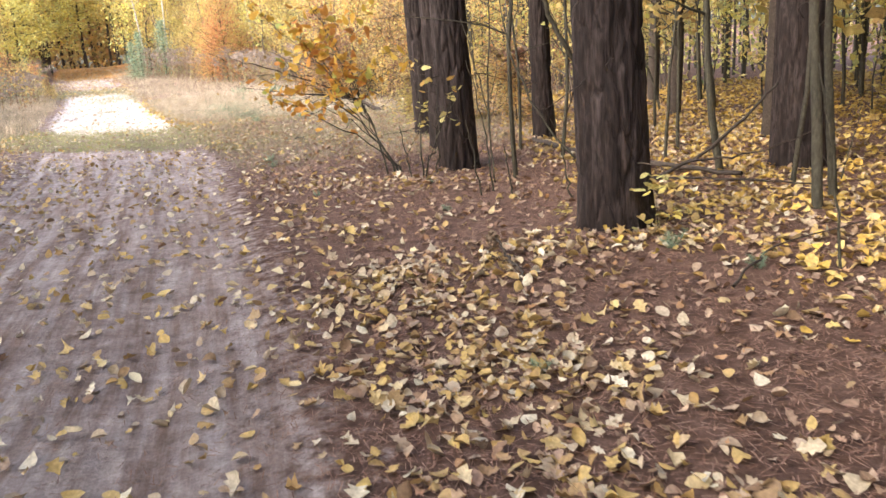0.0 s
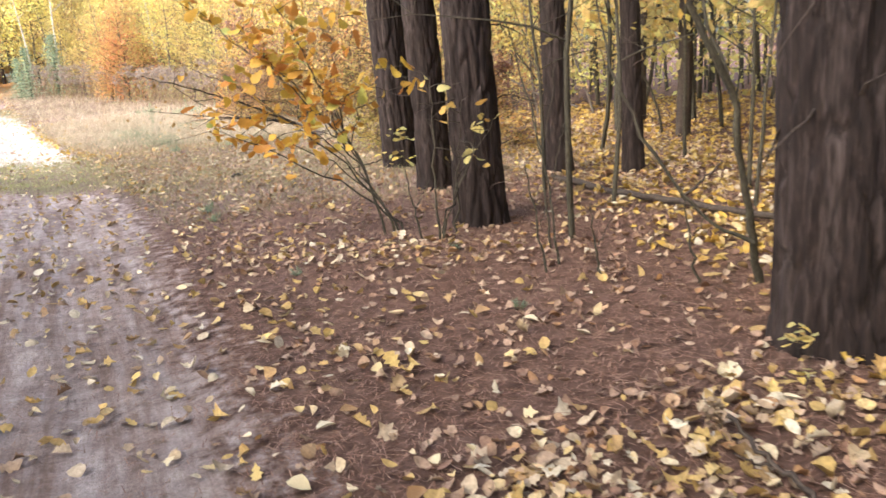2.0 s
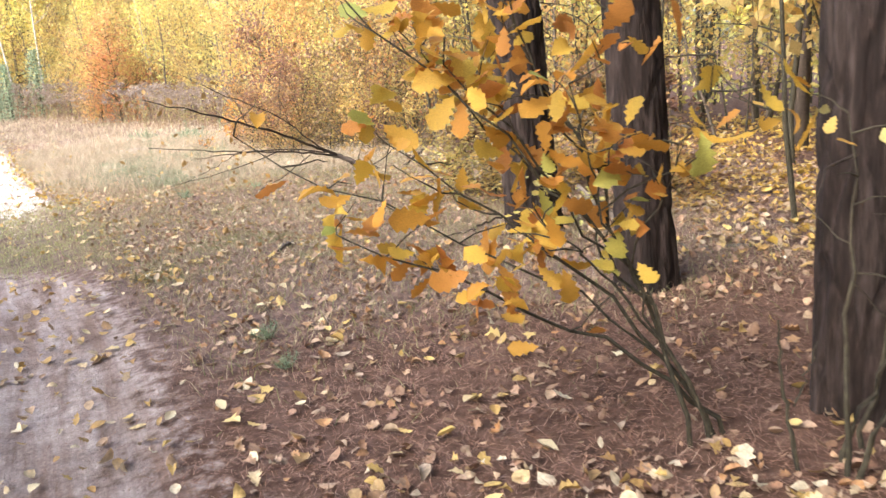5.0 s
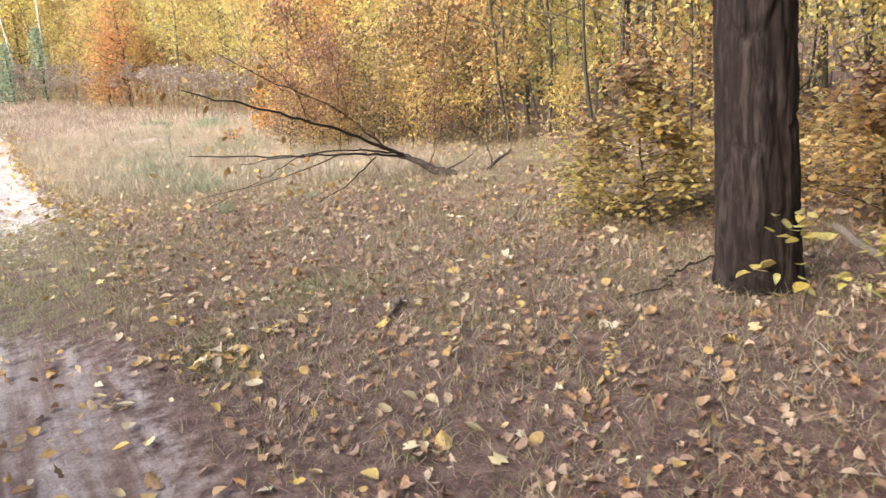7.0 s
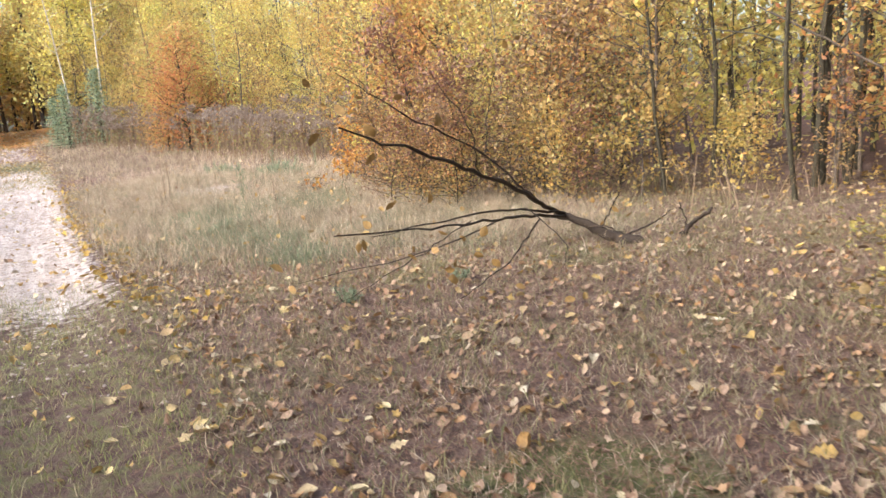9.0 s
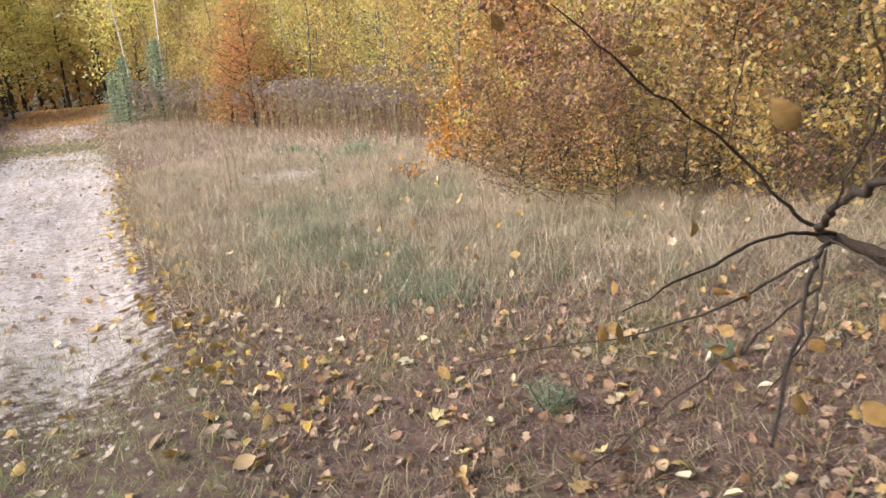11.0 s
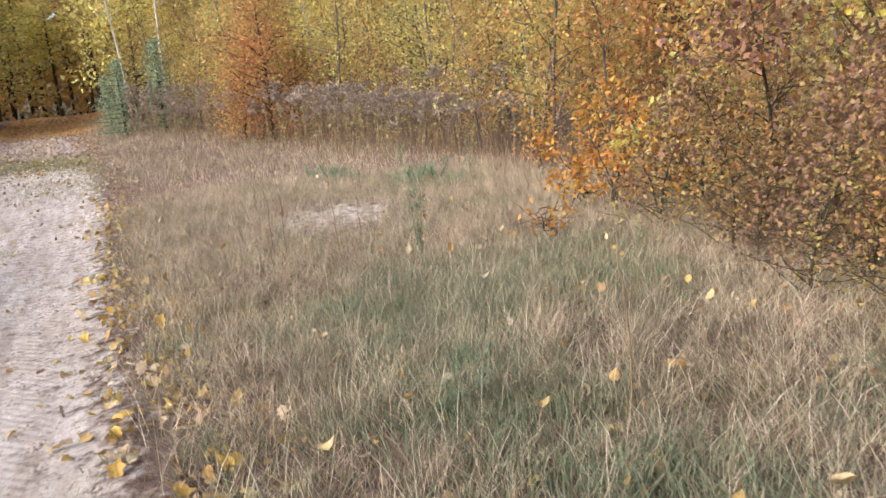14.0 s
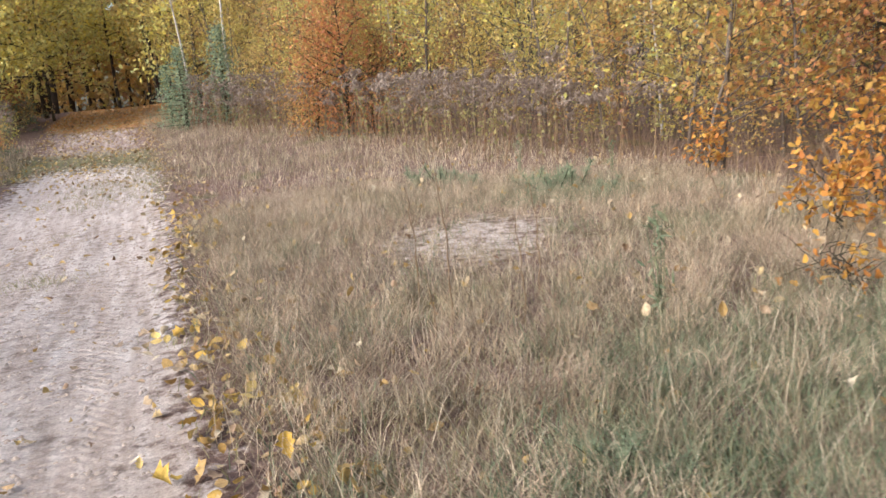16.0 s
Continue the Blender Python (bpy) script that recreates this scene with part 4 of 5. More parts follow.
sp = spruce(3.6, 7)
put(sp, -16.3, 46.4, 0, 0.75, "young spruces")
for x, y, s in ((-15.0, 46.6, 1.2), (-17.0, 47.0, 0.8), (2.4, 30.5, 1.3)):
    copy_thing(sp, pose(x, y, drop(x, y), 0, 0, 50 * x) @ Matrix.Scale(s, 4))
bi = young_tree("birch_tree", "slender white-barked birch with pale yellow leaves", 10.0, 0.055, 0.42, 18, 1400, 0.09, [(YELLOW, 1.0)], 121, bark=BIRCH, spread=0.16, wobble=0.012, tilt=0.01)
put(bi, -15.4, 48.5, 0, 1.0, "birches")
for x, y, s in ((-16.8, 48.6, 0.9), (-9.0, 42.5, 0.55), (-3.5, 36.5, 0.6), (-5.0, 41.0, 0.6)):
    copy_thing(bi, pose(x, y, drop(x, y), 1, 1, 50 * x) @ Matrix.Scale(s, 4))


# tall dark trees where the track enters the wood, and added shade trees
def tall_tree(tall, radius, seed, full=15, low=0.16):
    r = np.random.default_rng(seed)
    base = new("forest_tree")
    tb = Tubes()
    st = bend((0, 0, -0.1), (0, 0, 1), tall, 10, 0.02, r)
    tb.add(st, radius * np.linspace(1, 0.3, 11), 8)
    part("trunk", tb.mesh("trunk", DARKWOOD), base)
    bw, pts = Tubes(), []
    for k in range(19):
        f = low + (1 - low) * k / 19
        p = np.array([np.interp(f * 10, np.arange(11), st[:, c]) for c in range(3)])
        a = r.uniform(0, 6.3)
        b = bend(p, (math.cos(a), math.sin(a), 0.15), r.uniform(1.2, 2.6) * (1.2 - f * 0.5), 5, 0.12, r)
        bw.add(b, np.linspace(0.025, 0.006, 6), 4)
        pts += [b[j] + r.normal(0, 0.3, 3) for j in (1, 2, 3, 4, 5) for _ in range(full)]
    part("branchwork", bw.mesh("branchwork", DARKWOOD), base)
    part("crown", small_leaves("crown", pts, 0.21, YELLOW if seed % 2 else GOLD, r), base)
    return tagged(base, "tall dark forest tree with golden canopy", "tree")


tall_kinds = [tall_tree(11, 0.13, 301, 22, 0.4), tall_tree(13, 0.16, 302, 22, 0.4), tall_tree(9, 0.10, 303, 22, 0.4)]
deep = scatter(rt, 1400, -56, -10, 54, 96, lambda x, y: -16 < lateral(x, y) < 14 and (y > 70 or not -3.6 < lateral(x, y) < 0.9), 1.8)[:115]
place(tall_kinds, deep, rt, "tall trees of the dark wood")
# unseen trees, added to shade the start and close it off
behind = [tall_tree(12, 0.15, 311, 14), tall_tree(10, 0.12, 312, 14)]
place(behind, scatter(rt, 900, -24, 6, -14, 10, lambda x, y: -17 < lateral(x, y) < -6.0, 2.2)[:42] + scatter(rt, 300, -14, 18, -20, -4, lambda x, y: abs(lateral(x, y) + 1.3) > 3.2, 2.6)[:22], rt, "tall trees around the start")
# added trees whose high crowns block sky light over the pine floor
shade_roof = [tall_tree(13, 0.14, 321, 30), tall_tree(11, 0.11, 322, 30)]
place(shade_roof, scatter(rt, 400, 4, 17, -6, 17, lambda x, y: x > 5.2 - 0.12 * y and math.hypot(x - 3.78, y - 8.25) > 1.8, 2.0)[:40], rt, "tall trees of the pine wood")


# golden trees that frame the mouth of the wood
mouth = [young_tree("edge_tree", lab, h, 0.07, 0.14, 40, 6500, 0.15, mats, s, spread=0.38, upward=0.35, fluff=0.03) for h, s, mats, lab in (
    (9.0, 331, [(YELLOW, 0.8), (GOLD, 0.2)], "golden tree at the mouth of the wood"),
    (8.0, 332, [(YELLOW, 1.0)], "yellow tree at the mouth of the wood"))]
place(mouth, [(-25.2, 50.4), (-26.4, 52.8), (-28.0, 49.6), (-25.8, 56.0), (-17.9, 52.6), (-18.9, 56.5), (-29.5, 54.0)], rt, "trees at the mouth of the wood", 0.9, 1.1)


# distant woods on all sides
def far_woods():
    r = np.random.default_rng(88)
    tb, pos = Tubes(), []
    for _ in range(900):
        a = r.uniform(0, 6.283)
        d = r.uniform(38, 78)
        x, y = -6 + d * math.cos(a) * 0.9, 22 + d * math.sin(a) * 1.15
        if abs(lateral(x, y) + 1.3) < 5 and 0 < y < 74:
            continue
        if math.cos(a) > 0.25 and r.uniform() < 0.6:
            continue
        h = r.uniform(8, 15)
        z = drop(x, y)
        tb.add(np.array([(x, y, z - 0.2), (x, y, z + h * 0.5), (x, y, z + h * 0.9)]), [0.13, 0.09, 0.03], 5)
        k = 100
        ph = r.uniform(0.06, 1, k)
        rad = (0.7 + 1.5 * np.sqrt(ph * (1.15 - ph))) * np.sqrt(r.uniform(0, 1, k)) * 1.5
        th = r.uniform(0, 6.283, k)
        pos.append(np.stack([x + rad * np.cos(th), y + rad * np.sin(th), z + ph * h], 1))
    k = 4500
    uu, yy = r.uniform(-14, 9, k), r.uniform(82, 100, k)
    pos.append(np.stack([np.interp(yy, EDGE_Y, EDGE_X) + uu, yy, 3.0 + 6.0 * r.uniform(0, 1, k)], 1))
    k = 5000
    uu, yy = r.uniform(-16, 12, k), r.uniform(72, 88, k)
    shade = np.stack([np.interp(yy, EDGE_Y, EDGE_X) + uu, yy, 1.5 + 4.5 * r.uniform(0, 1, k)], 1)
    tagged(new("dark_undergrowth", small_leaves("dark_undergrowth", shade, 0.42, GOLD, r)), "golden brown undergrowth deep in the dark wood", "woods", kind="stuff")
    tagged(new("distant_trunks", tb.mesh("distant_trunks", DARKWOOD)), "dark stems of the distant woods", "woods", kind="stuff")
    tagged(new("distant_foliage", small_leaves("distant_foliage", np.concatenate(pos), 0.55, YELLOW, r)), "yellow autumn foliage of the distant woods", "woods", kind="stuff")


far_woods()

# thicket behind the front rows
def deep_thicket():
    r = np.random.default_rng(89)
    tb, pos = Tubes(), []
    for x, y in scatter(r, 2600, -30, 22, 14, 66, lambda x, y: (wood_x(y) + 5 < x < wood_x(y) + 17 and lateral(x, y) > 3 and x > 3.5 - (y - 20) * 0.4), 1.25)[:330]:
        z, h = drop(x, y), r.uniform(5, 9)
        tb.add(np.array([(x, y, z - 0.1), (x + r.normal(0, 0.1), y, z + h * 0.5), (x + r.normal(0, 0.2), y, z + h)]), [0.05, 0.035, 0.01], 5)
        k = 260 if x < 8 else 150
        ph = r.uniform(0.02, 1, k)
        rad = 1.15 * np.sqrt(r.uniform(0, 1, k)) * (1.1 - 0.6 * ph)
        th = r.uniform(0, 6.283, k)
        pos.append(np.stack([x + rad * np.cos(th), y + rad * np.sin(th), z + ph * h], 1))
    tagged(new("thicket_stems", tb.mesh("thicket_stems", STEM)), "thin stems deep in the thicket", "thicket", kind="stuff")
    tagged(new("thicket_foliage", small_leaves("thicket_foliage", np.concatenate(pos), 0.17, YELLOW, r)), "yellow foliage deep in the thicket", "thicket", kind="stuff")


deep_thicket()


# ---- withered weeds along the thicket ----
def weed(tall, seed):
    """A withered tall weed: stem, dry leaves, and a drooping plume."""
    r = np.random.default_rng(seed)
    base = new("withered_weed")
    st = bend((0, 0, -0.04), (r.normal(0, 0.1), r.normal(0, 0.1), 1), tall, 7, 0.04, r)
    tb = Tubes()
    tb.add(st, np.linspace(0.011, 0.005, 8), 5)
    part("stem", tb.mesh("stem", WEED_STEM), base)
    fs = r.uniform(0.15, 0.8, 18)
    pts = np.stack([np.interp(fs * 7, np.arange(8), st[:, c]) for c in range(3)], 1) + r.normal(0, 0.04, (18, 3))
    part("foliage", small_leaves("foliage", pts, 0.07, HERB_YELLOW if seed % 3 else BROWN, r), base)
    plume = []
    for _ in range(8):
        a = r.uniform(0, 6.3)
        b = bend(st[7] - (0, 0, r.uniform(0, 0.12)), (math.cos(a), math.sin(a), 0.7), r.uniform(0.12, 0.3), 4, 0.15, r, -0.12)
        plume += [b[j] + r.normal(0, 0.022, 3) for j in (1, 2, 3, 4) for _ in range(6)]
    part("flower_head", small_leaves("flower_head", plume, 0.042, WEED_HEAD, r), base, "grey fluffy withered flower head")
    return tagged(base, "tall withered weed with a grey fluffy head", "weed")


weeds = [weed(1.1 + 0.1 * k, 400 + k) for k in range(6)]


def weed_belt(x, y):
    return y > 33.5 and wood_x(y) - 1.6 < x < wood_x(y) + 1.0 and y < 49


spots = scatter(rt, 5000, -19, -4, 33, 49, lambda x, y: weed_belt(x, y) and waves(np.array(x), np.array(y), 0.5) > -0.22, 0.22)[:300]
place(weeds, spots, rt, "withered weeds before the thicket", 0.65, 1.15)
for k, (x, y, h) in enumerate(((-7.2, 25.7, 1.0), (-7.45, 26.3, 0.85), (-6.6, 26.6, 0.8), (-6.75, 25.9, 0.7), (-7.3, 25.5, 0.45), (-4.95, 22.0, 0.8), (-4.0, 21.2, 0.7), (-8.3, 29.5, 0.9))):
    z = drop(x, y)
    sticks("dry_stalk", "thin withered stalk standing in dry grass", [
        ([(x, y, z - 0.03), (x + 0.01, y, z + h * 0.5), (x - 0.03, y + 0.02, z + h)], 0.006, 0.003),
        ([(x, y, z + h * 0.7), (x + 0.05, y + 0.02, z + h * 0.85)], 0.003, 0.0015)], WEED_STEM, "stalk", seed=70 + k)
leftweeds = [weed(1.3, 431), weed(1.1, 432)]
place(leftweeds, scatter(rt, 900, -26, -10, 28, 52, lambda x, y: -5.4 < lateral(x, y) < -3.5, 0.35)[:60], rt, "withered weeds on the verge", 0.7, 1.1)
leftbush = [young_tree("verge_bush", lab, h, 0.016, 0.04, 20, 900, 0.085, mats, s, spread=0.45, upward=0.6, wobble=0.1, category="bush") for h, s, mats, lab in (
    (2.0, 181, [(GOLD, 0.6), (BROWN, 0.4)], "golden brown bush on the grassy verge"), (1.6, 182, [(YELLOW, 0.6), (HERB, 0.4)], "yellow-green bush on the grassy verge"), (2.2, 183, [(ORANGE, 0.5), (HERB, 0.5)], "bush with red-orange and green leaves"))]
place(leftbush, scatter(rt, 500, -30, -7, 15, 56, lambda x, y: -7.0 < lateral(x, y) < (-4.3 if y > 34 else -5.6), 1.1)[:34], rt, "bushes on the verge", 0.7, 1.2)
for k, (x, y, s) in enumerate(((-17.5, 37.6, 0.55), (-18.7, 39.6, 0.65), (-20.2, 42.2, 0.7), (-16.9, 36.0, 0.45), (-21.5, 45.0, 0.8), (-19.4, 41.0, 0.5), (-22.9, 47.0, 0.6), (-23.7, 48.8, 0.75), (-24.5, 50.9, 0.9), (-25.2, 52.6, 0.9), (-26.2, 54.6, 1.0))):
    copy_thing(leftbush[k % 3], pose(x, y, drop(x, y), 0, 0, 70 * k) @ Matrix.Scale(s, 4))


def herb(seed, tall, n, mat, size, label, name, lean):
    r = np.random.default_rng(seed)
    base = new(name)
    tb, pts = Tubes(), []
    for k in range(5):
        st = bend((0, 0, -0.03), (r.normal(0, lean), r.normal(0, lean), 1), tall * r.uniform(0.6, 1), 5, 0.06, r)
        tb.add(st, np.linspace(0.006, 0.002, 6), 4)
        f = r.uniform(0.15, 1, n // 5)
        pts.append(np.stack([np.interp(f * 5, np.arange(6), st[:, c]) for c in range(3)], 1) + r.normal(0, 0.025, (n // 5, 3)))
    part("stem", tb.mesh("stem", HERB), base)
    part("foliage", leaf_cloud("foliage", np.concatenate(pts), size, mat, r, 0.8, NARROW), base)
    return tagged(base, label, "plant")


def needle_tuft(seed, tall):
    """A knee-high pine seedling: a few shoots set with long needles."""
    r = np.random.default_rng(seed)
    base = new("pine_seedling")
    tb, vs = Tubes(), []
    for k in range(6):
        st = bend((0, 0, -0.03), (r.normal(0, 0.5), r.normal(0, 0.5), 1), tall * r.uniform(0.5, 1), 5, 0.06, r)
        tb.add(st, np.linspace(0.005, 0.002, 6), 4)
        f = r.uniform(0.3, 1, 110)
        p = np.stack([np.interp(f * 5, np.arange(6), st[:, c]) for c in range(3)], 1)
        d = r.normal(0, 1, (110, 3)) + (0, 0, 0.7)
        d *= (0.055 * r.uniform(0.6, 1.3, 110) / np.linalg.norm(d, axis=1))[:, None]
        s = np.cross(d, r.normal(0, 1, (110, 3)))
        s *= 0.0014 / np.linalg.norm(s, axis=1)[:, None]
        vs.append(np.stack([p - s, p + s, p + d], 1).reshape(-1, 3))
    part("stem", tb.mesh("stem", STEM), base)
    v = np.concatenate(vs)
    part("needles", mesh_np("needles", v, [np.arange(len(v)).reshape(-1, 3)], GREEN), base)
    return tagged(base, "small blue-green pine seedling in the grass", "plant")


seedling = needle_tuft(431, 0.22)
put(seedling, -3.95, 17.85, 0, 1.1, "pine seedlings in the grass")
for x, y, s in ((-4.46, 19.9, 0.8), (-5.73, 22.2, 1.3), (-4.74, 20.5, 0.9), (-6.13, 23.1, 1.2), (-6.1, 24.7, 1.1), (-6.5, 23.9, 1.3), (-5.65, 22.7, 1.2), (-6.3, 23.8, 1.0), (-7.6, 32.6, 2.2), (-7.2, 32.0, 1.9), (-6.1, 30.9, 2.3), (-5.8, 31.3, 2.5), (-6.3, 31.6, 2.0), (-5.5, 30.4, 1.6), (-8.0, 33.0, 1.8), (-5.0, 24.2, 0.9), (-5.2, 21.3, 0.9), (-3.0, 18.3, 0.7), (-4.9, 28.4, 0.9), (0.05, 7.0, 0.45), (0.4, 3.3, 0.5), (1.9, 4.6, 0.6), (1.55, 5.15, 0.8), (-1.3, 8.4, 0.4), (-2.38, 11.41, 0.75), (-2.23, 10.86, 0.6), (-0.1, 8.53, 0.4)):
    copy_thing(seedling, pose(x, y, drop(x, y), 0, 0, 99 * x) @ Matrix.Scale(s, 4))
tallherb = herb(441, 0.95, 70, HERB, 0.08, "green leafy stalk standing in dry grass", "leafy_stalk", 0.07)
put(tallherb, -5.95, 25.6)
for x, y, s in ((-5.2, 32.0, 0.8), (-6.4, 33.2, 0.8), (-4.2, 24.6, 0.5)):
    copy_thing(tallherb, pose(x, y, drop(x, y), 0, 0, 99 * x) @ Matrix.Scale(s, 4))
cone = new("pine_cone", None)
cone.location = (0.33, 5.1, drop(0.33, 5.1) + 0.16)
rc = np.random.default_rng(6)
cz = np.repeat(np.linspace(-0.05, 0.05, 9), 8)
ca = np.arange(72) * 2.4
cr_ = 0.03 * np.sqrt(np.clip(1 - (cz / 0.062) ** 2, 0.05, 1))
part("cone_body", leaf_cloud("cone_body", np.stack([cr_ * np.cos(ca), cr_ * np.sin(ca), cz], 1), 0.028, WEED_STEM, rc, 0.5), cone)
tagged(cone, "dark open pine cone caught on a twig", "cone")


# ---- grass ----
def blades(name, label, x, y, length, width, mat, r, lean=0.5, kind="stuff"):
    """Many bent grass blades as one mesh."""
    n = len(x)
    z = height(x, y) - 0.01
    a = r.uniform(0, 6.283, n)
    d = np.stack([np.cos(a) * lean * r.uniform(0.1, 1.3, n) + 0.22 * lean * waves(x, y, 1.1) + 0.45 * lean * waves(x, y, 0.3), np.sin(a) * lean * r.uniform(0.1, 1.3, n) + 0.35 * lean * waves(y, x, 0.3), np.ones(n)], 1)
    d /= np.linalg.norm(d, axis=1)[:, None]
    sa = r.uniform(0, 6.283, n)
    side = np.stack([-np.sin(sa), np.cos(sa), 0 * a], 1) * (width * r.uniform(0.6, 1.4, n))[:, None]
    L = (length * r.uniform(0.5, 1.25, n))[:, None]
    p0 = np.stack([x, y, z], 1)
    p1 = p0 + d * L * 0.55
    p2 = p0 + d * L + np.stack([np.cos(a), np.sin(a), -0.5 * np.ones(n)], 1) * L * 0.28 * r.uniform(0, 1, n)[:, None]
    v = np.stack([p0 - side, p0 + side, p1 + side * 0.8, p1 - side * 0.8, p2], 1).reshape(-1, 3)
    o = (np.arange(n) * 5)[:, None]
    return tagged(new(name, mesh_np(name, v, [o + np.array([[0, 1, 2, 3]]), o + np.array([[3, 2, 4]])], mat)), label, "grass", kind=kind)


def sown(r, n, x0, x1, y0, y1, density):
    x, y = r.uniform(x0, x1, n), r.uniform(y0, y1, n)
    fade = soft(0, 2.5, x - x0) * soft(0, 2.5, x1 - x) * soft(0, 2.5, y - y0) * soft(0, 2.5, y1 - y)
    keep = r.uniform(0, 1, n) < density(x, y) * fade
    return x[keep], y[keep]


def meadow(x, y):
    u = lateral(x, y)
    d = soft(0.05, 0.7, u) * soft(19.3, 22.6, y + 0.35 * u - 0.25 * np.clip(x + 3, 0, 4)) * soft(1.2, -0.4, x - np.interp(y, WOOD_Y, WOOD_X))
    bare = np.exp(-(((x + 7.1) / 1.25) ** 2 + ((y - 28.5) / 1.8) ** 2))
    return d * np.clip(0.45 + 0.9 * waves(x, y, 0.16), 0.08, 1) * (1 - 0.95 * bare)


rg = np.random.default_rng(21)
gx, gy = sown(rg, 640000, -12, 0, 18, 34, meadow)
near_len = 0.26 + 0.08 * waves(gx, gy, 0.6) + 0.05 * soft(20, 25, gy)
blades("dry_grass", "tall bleached dry meadow grass", gx, gy, near_len, 0.0017, GRASS_DRY, rg, 1.15)
gx, gy = sown(rg, 60000, -12, 0, 18, 36, meadow)
blades("seed_stalks", "long pale straw stalks above the meadow grass", gx, gy, 0.34, 0.0015, GRASS_PALE, rg, 0.8)
gx, gy = sown(rg, 90000, -14, 0, 15, 36, lambda x, y: soft(0.05, 0.5, lateral(x, y)) * soft(3.4, 1.2, lateral(x, y)) * soft(17, 20, y) * np.clip(0.4 + 0.9 * waves(x, y, 0.3), 0, 1))
blades("russet_grass", "thin reddish brown grass along the track", gx, gy, 0.24, 0.0017, GRASS_RUSSET, rg, 1.0)
gx, gy = sown(rg, 150000, -24, -3, 33.5, 58, lambda x, y: meadow(x, y) * soft(60, 48, y))
blades("far_dry_grass", "bleached dry grass before the thicket", gx, gy, 0.3, 0.005, GRASS_DRY, rg, 0.9)
gx, gy = sown(rg, 120000, -22, -8, 18, 50, lambda x, y: soft(-2.9, -3.6, lateral(x, y)) * soft(-7.5, -6, lateral(x, y)))
blades("verge_grass", "dry grass on the far verge", gx, gy, 0.3, 0.006, GRASS_DRY, rg, 0.6)


gx, gy = sown(rg, 60000, -22, 5, 19, 50, lambda x, y: soft(-0.6, 0.4, x - np.interp(y, WOOD_Y, WOOD_X)) * soft(4.0, 1.0, x - np.interp(y, WOOD_Y, WOOD_X)) * soft(0.5, 1.5, lateral(x, y)) * np.clip(0.5 + 0.7 * waves(x, y, 0.4), 0.1, 1))
blades("dry_brush", "dry brown brush under the thicket edge", gx, gy, 0.75, 0.004, WEED_STEM, rg, 0.55)


def turf(x, y):
    u = lateral(x, y)
    verge = soft(9, 14, y) * soft(0.0, 0.5, u) * soft(30, 22, y) * soft(3, 1, x) * (0.6 + 0.5 * soft(-0.2, 0.8, waves(x, y, 0.5)))
    cross = soft(13.8, 15.2, y + 0.5 * u) * soft(20.7, 19.0, y + 0.3 * u) * soft(0.6, 0.2, u) * soft(-4.2, -3.4, u)
    crown = soft(19, 20, y) * soft(45, 38, y) * np.exp(-((u + 1.3) / 0.3) ** 2) * soft(0.25, 0.7, waves(x, y, 0.5)) * 0.5 + 0.6 * soft(18, 20, y) * np.exp(-((u - 0.15) / 0.22) ** 2) * soft(-0.1, 0.4, waves(x, y, 0.3))
    far = crown + soft(33, 37, y) * soft(43, 39, y) * soft(0.3, 0, u) * soft(-3.2, -2.4, u) * 0.6
    return np.clip(verge + cross * (0.5 + 0.5 * waves(x, y, 0.25)) + far + np.exp(-((x + 11.35) ** 2 + (y - 28.6) ** 2) / 0.06), 0, 1)


gx, gy = sown(rg, 520000, -16, 2.5, 9, 43, turf)
blades("short_grass", "short green and straw-coloured grass", gx, gy, 0.11, 0.0024, GRASS_SHORT, rg, 1.0)
gx, gy = sown(rg, 95000, -14, 0, 11, 23, lambda x, y: soft(13.5, 15.0, y + 0.5 * lateral(x, y)) * soft(20.5, 18.2, y + 0.3 * lateral(x, y)) * soft(0.7, 0.1, lateral(x, y)) * soft(-4.6, -3.8, lateral(x, y)) * np.clip(0.6 + 0.8 * waves(x, y, 0.3), 0.1, 1))
blades("track_grass", "low green grass growing across the track", gx, gy, 0.075, 0.003, TRACK_GREEN, rg, 0.9)
gx, gy = sown(rg, 150000, -8, 3, 10, 22, lambda x, y: soft(0.0, 0.5, lateral(x, y)) * soft(10, 13, y) * np.clip(0.6 + 0.6 * waves(x, y, 0.3), 0.1, 1))
blades("straw", "short bleached straw lying on the ground", gx, gy, 0.10, 0.0022, GRASS_DRY, rg, 2.2)

gx, gy = sown(rg, 260000, -8, 5, 3, 22, lambda x, y: soft(0.0, 0.5, lateral(x, y)) * soft(7, 11, y) * np.clip(0.55 + 0.7 * waves(x, y, 0.4), 0.05, 1))
blades("russet_straw", "fine reddish straw over the forest floor", gx, gy, 0.085, 0.0014, GRASS_RUSSET, rg, 1.8)


def green_spots(x, y):
    d = 0.8 * soft(0.1, 0.5, waves(x, y, 0.45)) * meadow(x, y)
    for cx, cy, cr in ((-5.7, 22.3, 0.5), (-6.2, 23.3, 0.45), (-6.5, 24.0, 0.35), (-5.6, 22.8, 0.4), (-6.1, 24.8, 0.4), (-5.0, 21.2, 0.45), (-4.5, 20.1, 0.35), (-6.0, 31.0, 0.6), (-7.5, 32.3, 0.5), (-4.3, 24.4, 0.35), (-5.6, 23.7, 0.45), (-6.3, 23.6, 0.45), (-5.2, 24.6, 0.5), (-4.8, 25.4, 0.45), (-5.9, 25.1, 0.4)):
        d = d + 1.1 * np.exp(-((x - cx) ** 2 + (y - cy) ** 2) / cr ** 2)
    return d + 0.1 * meadow(x, y)


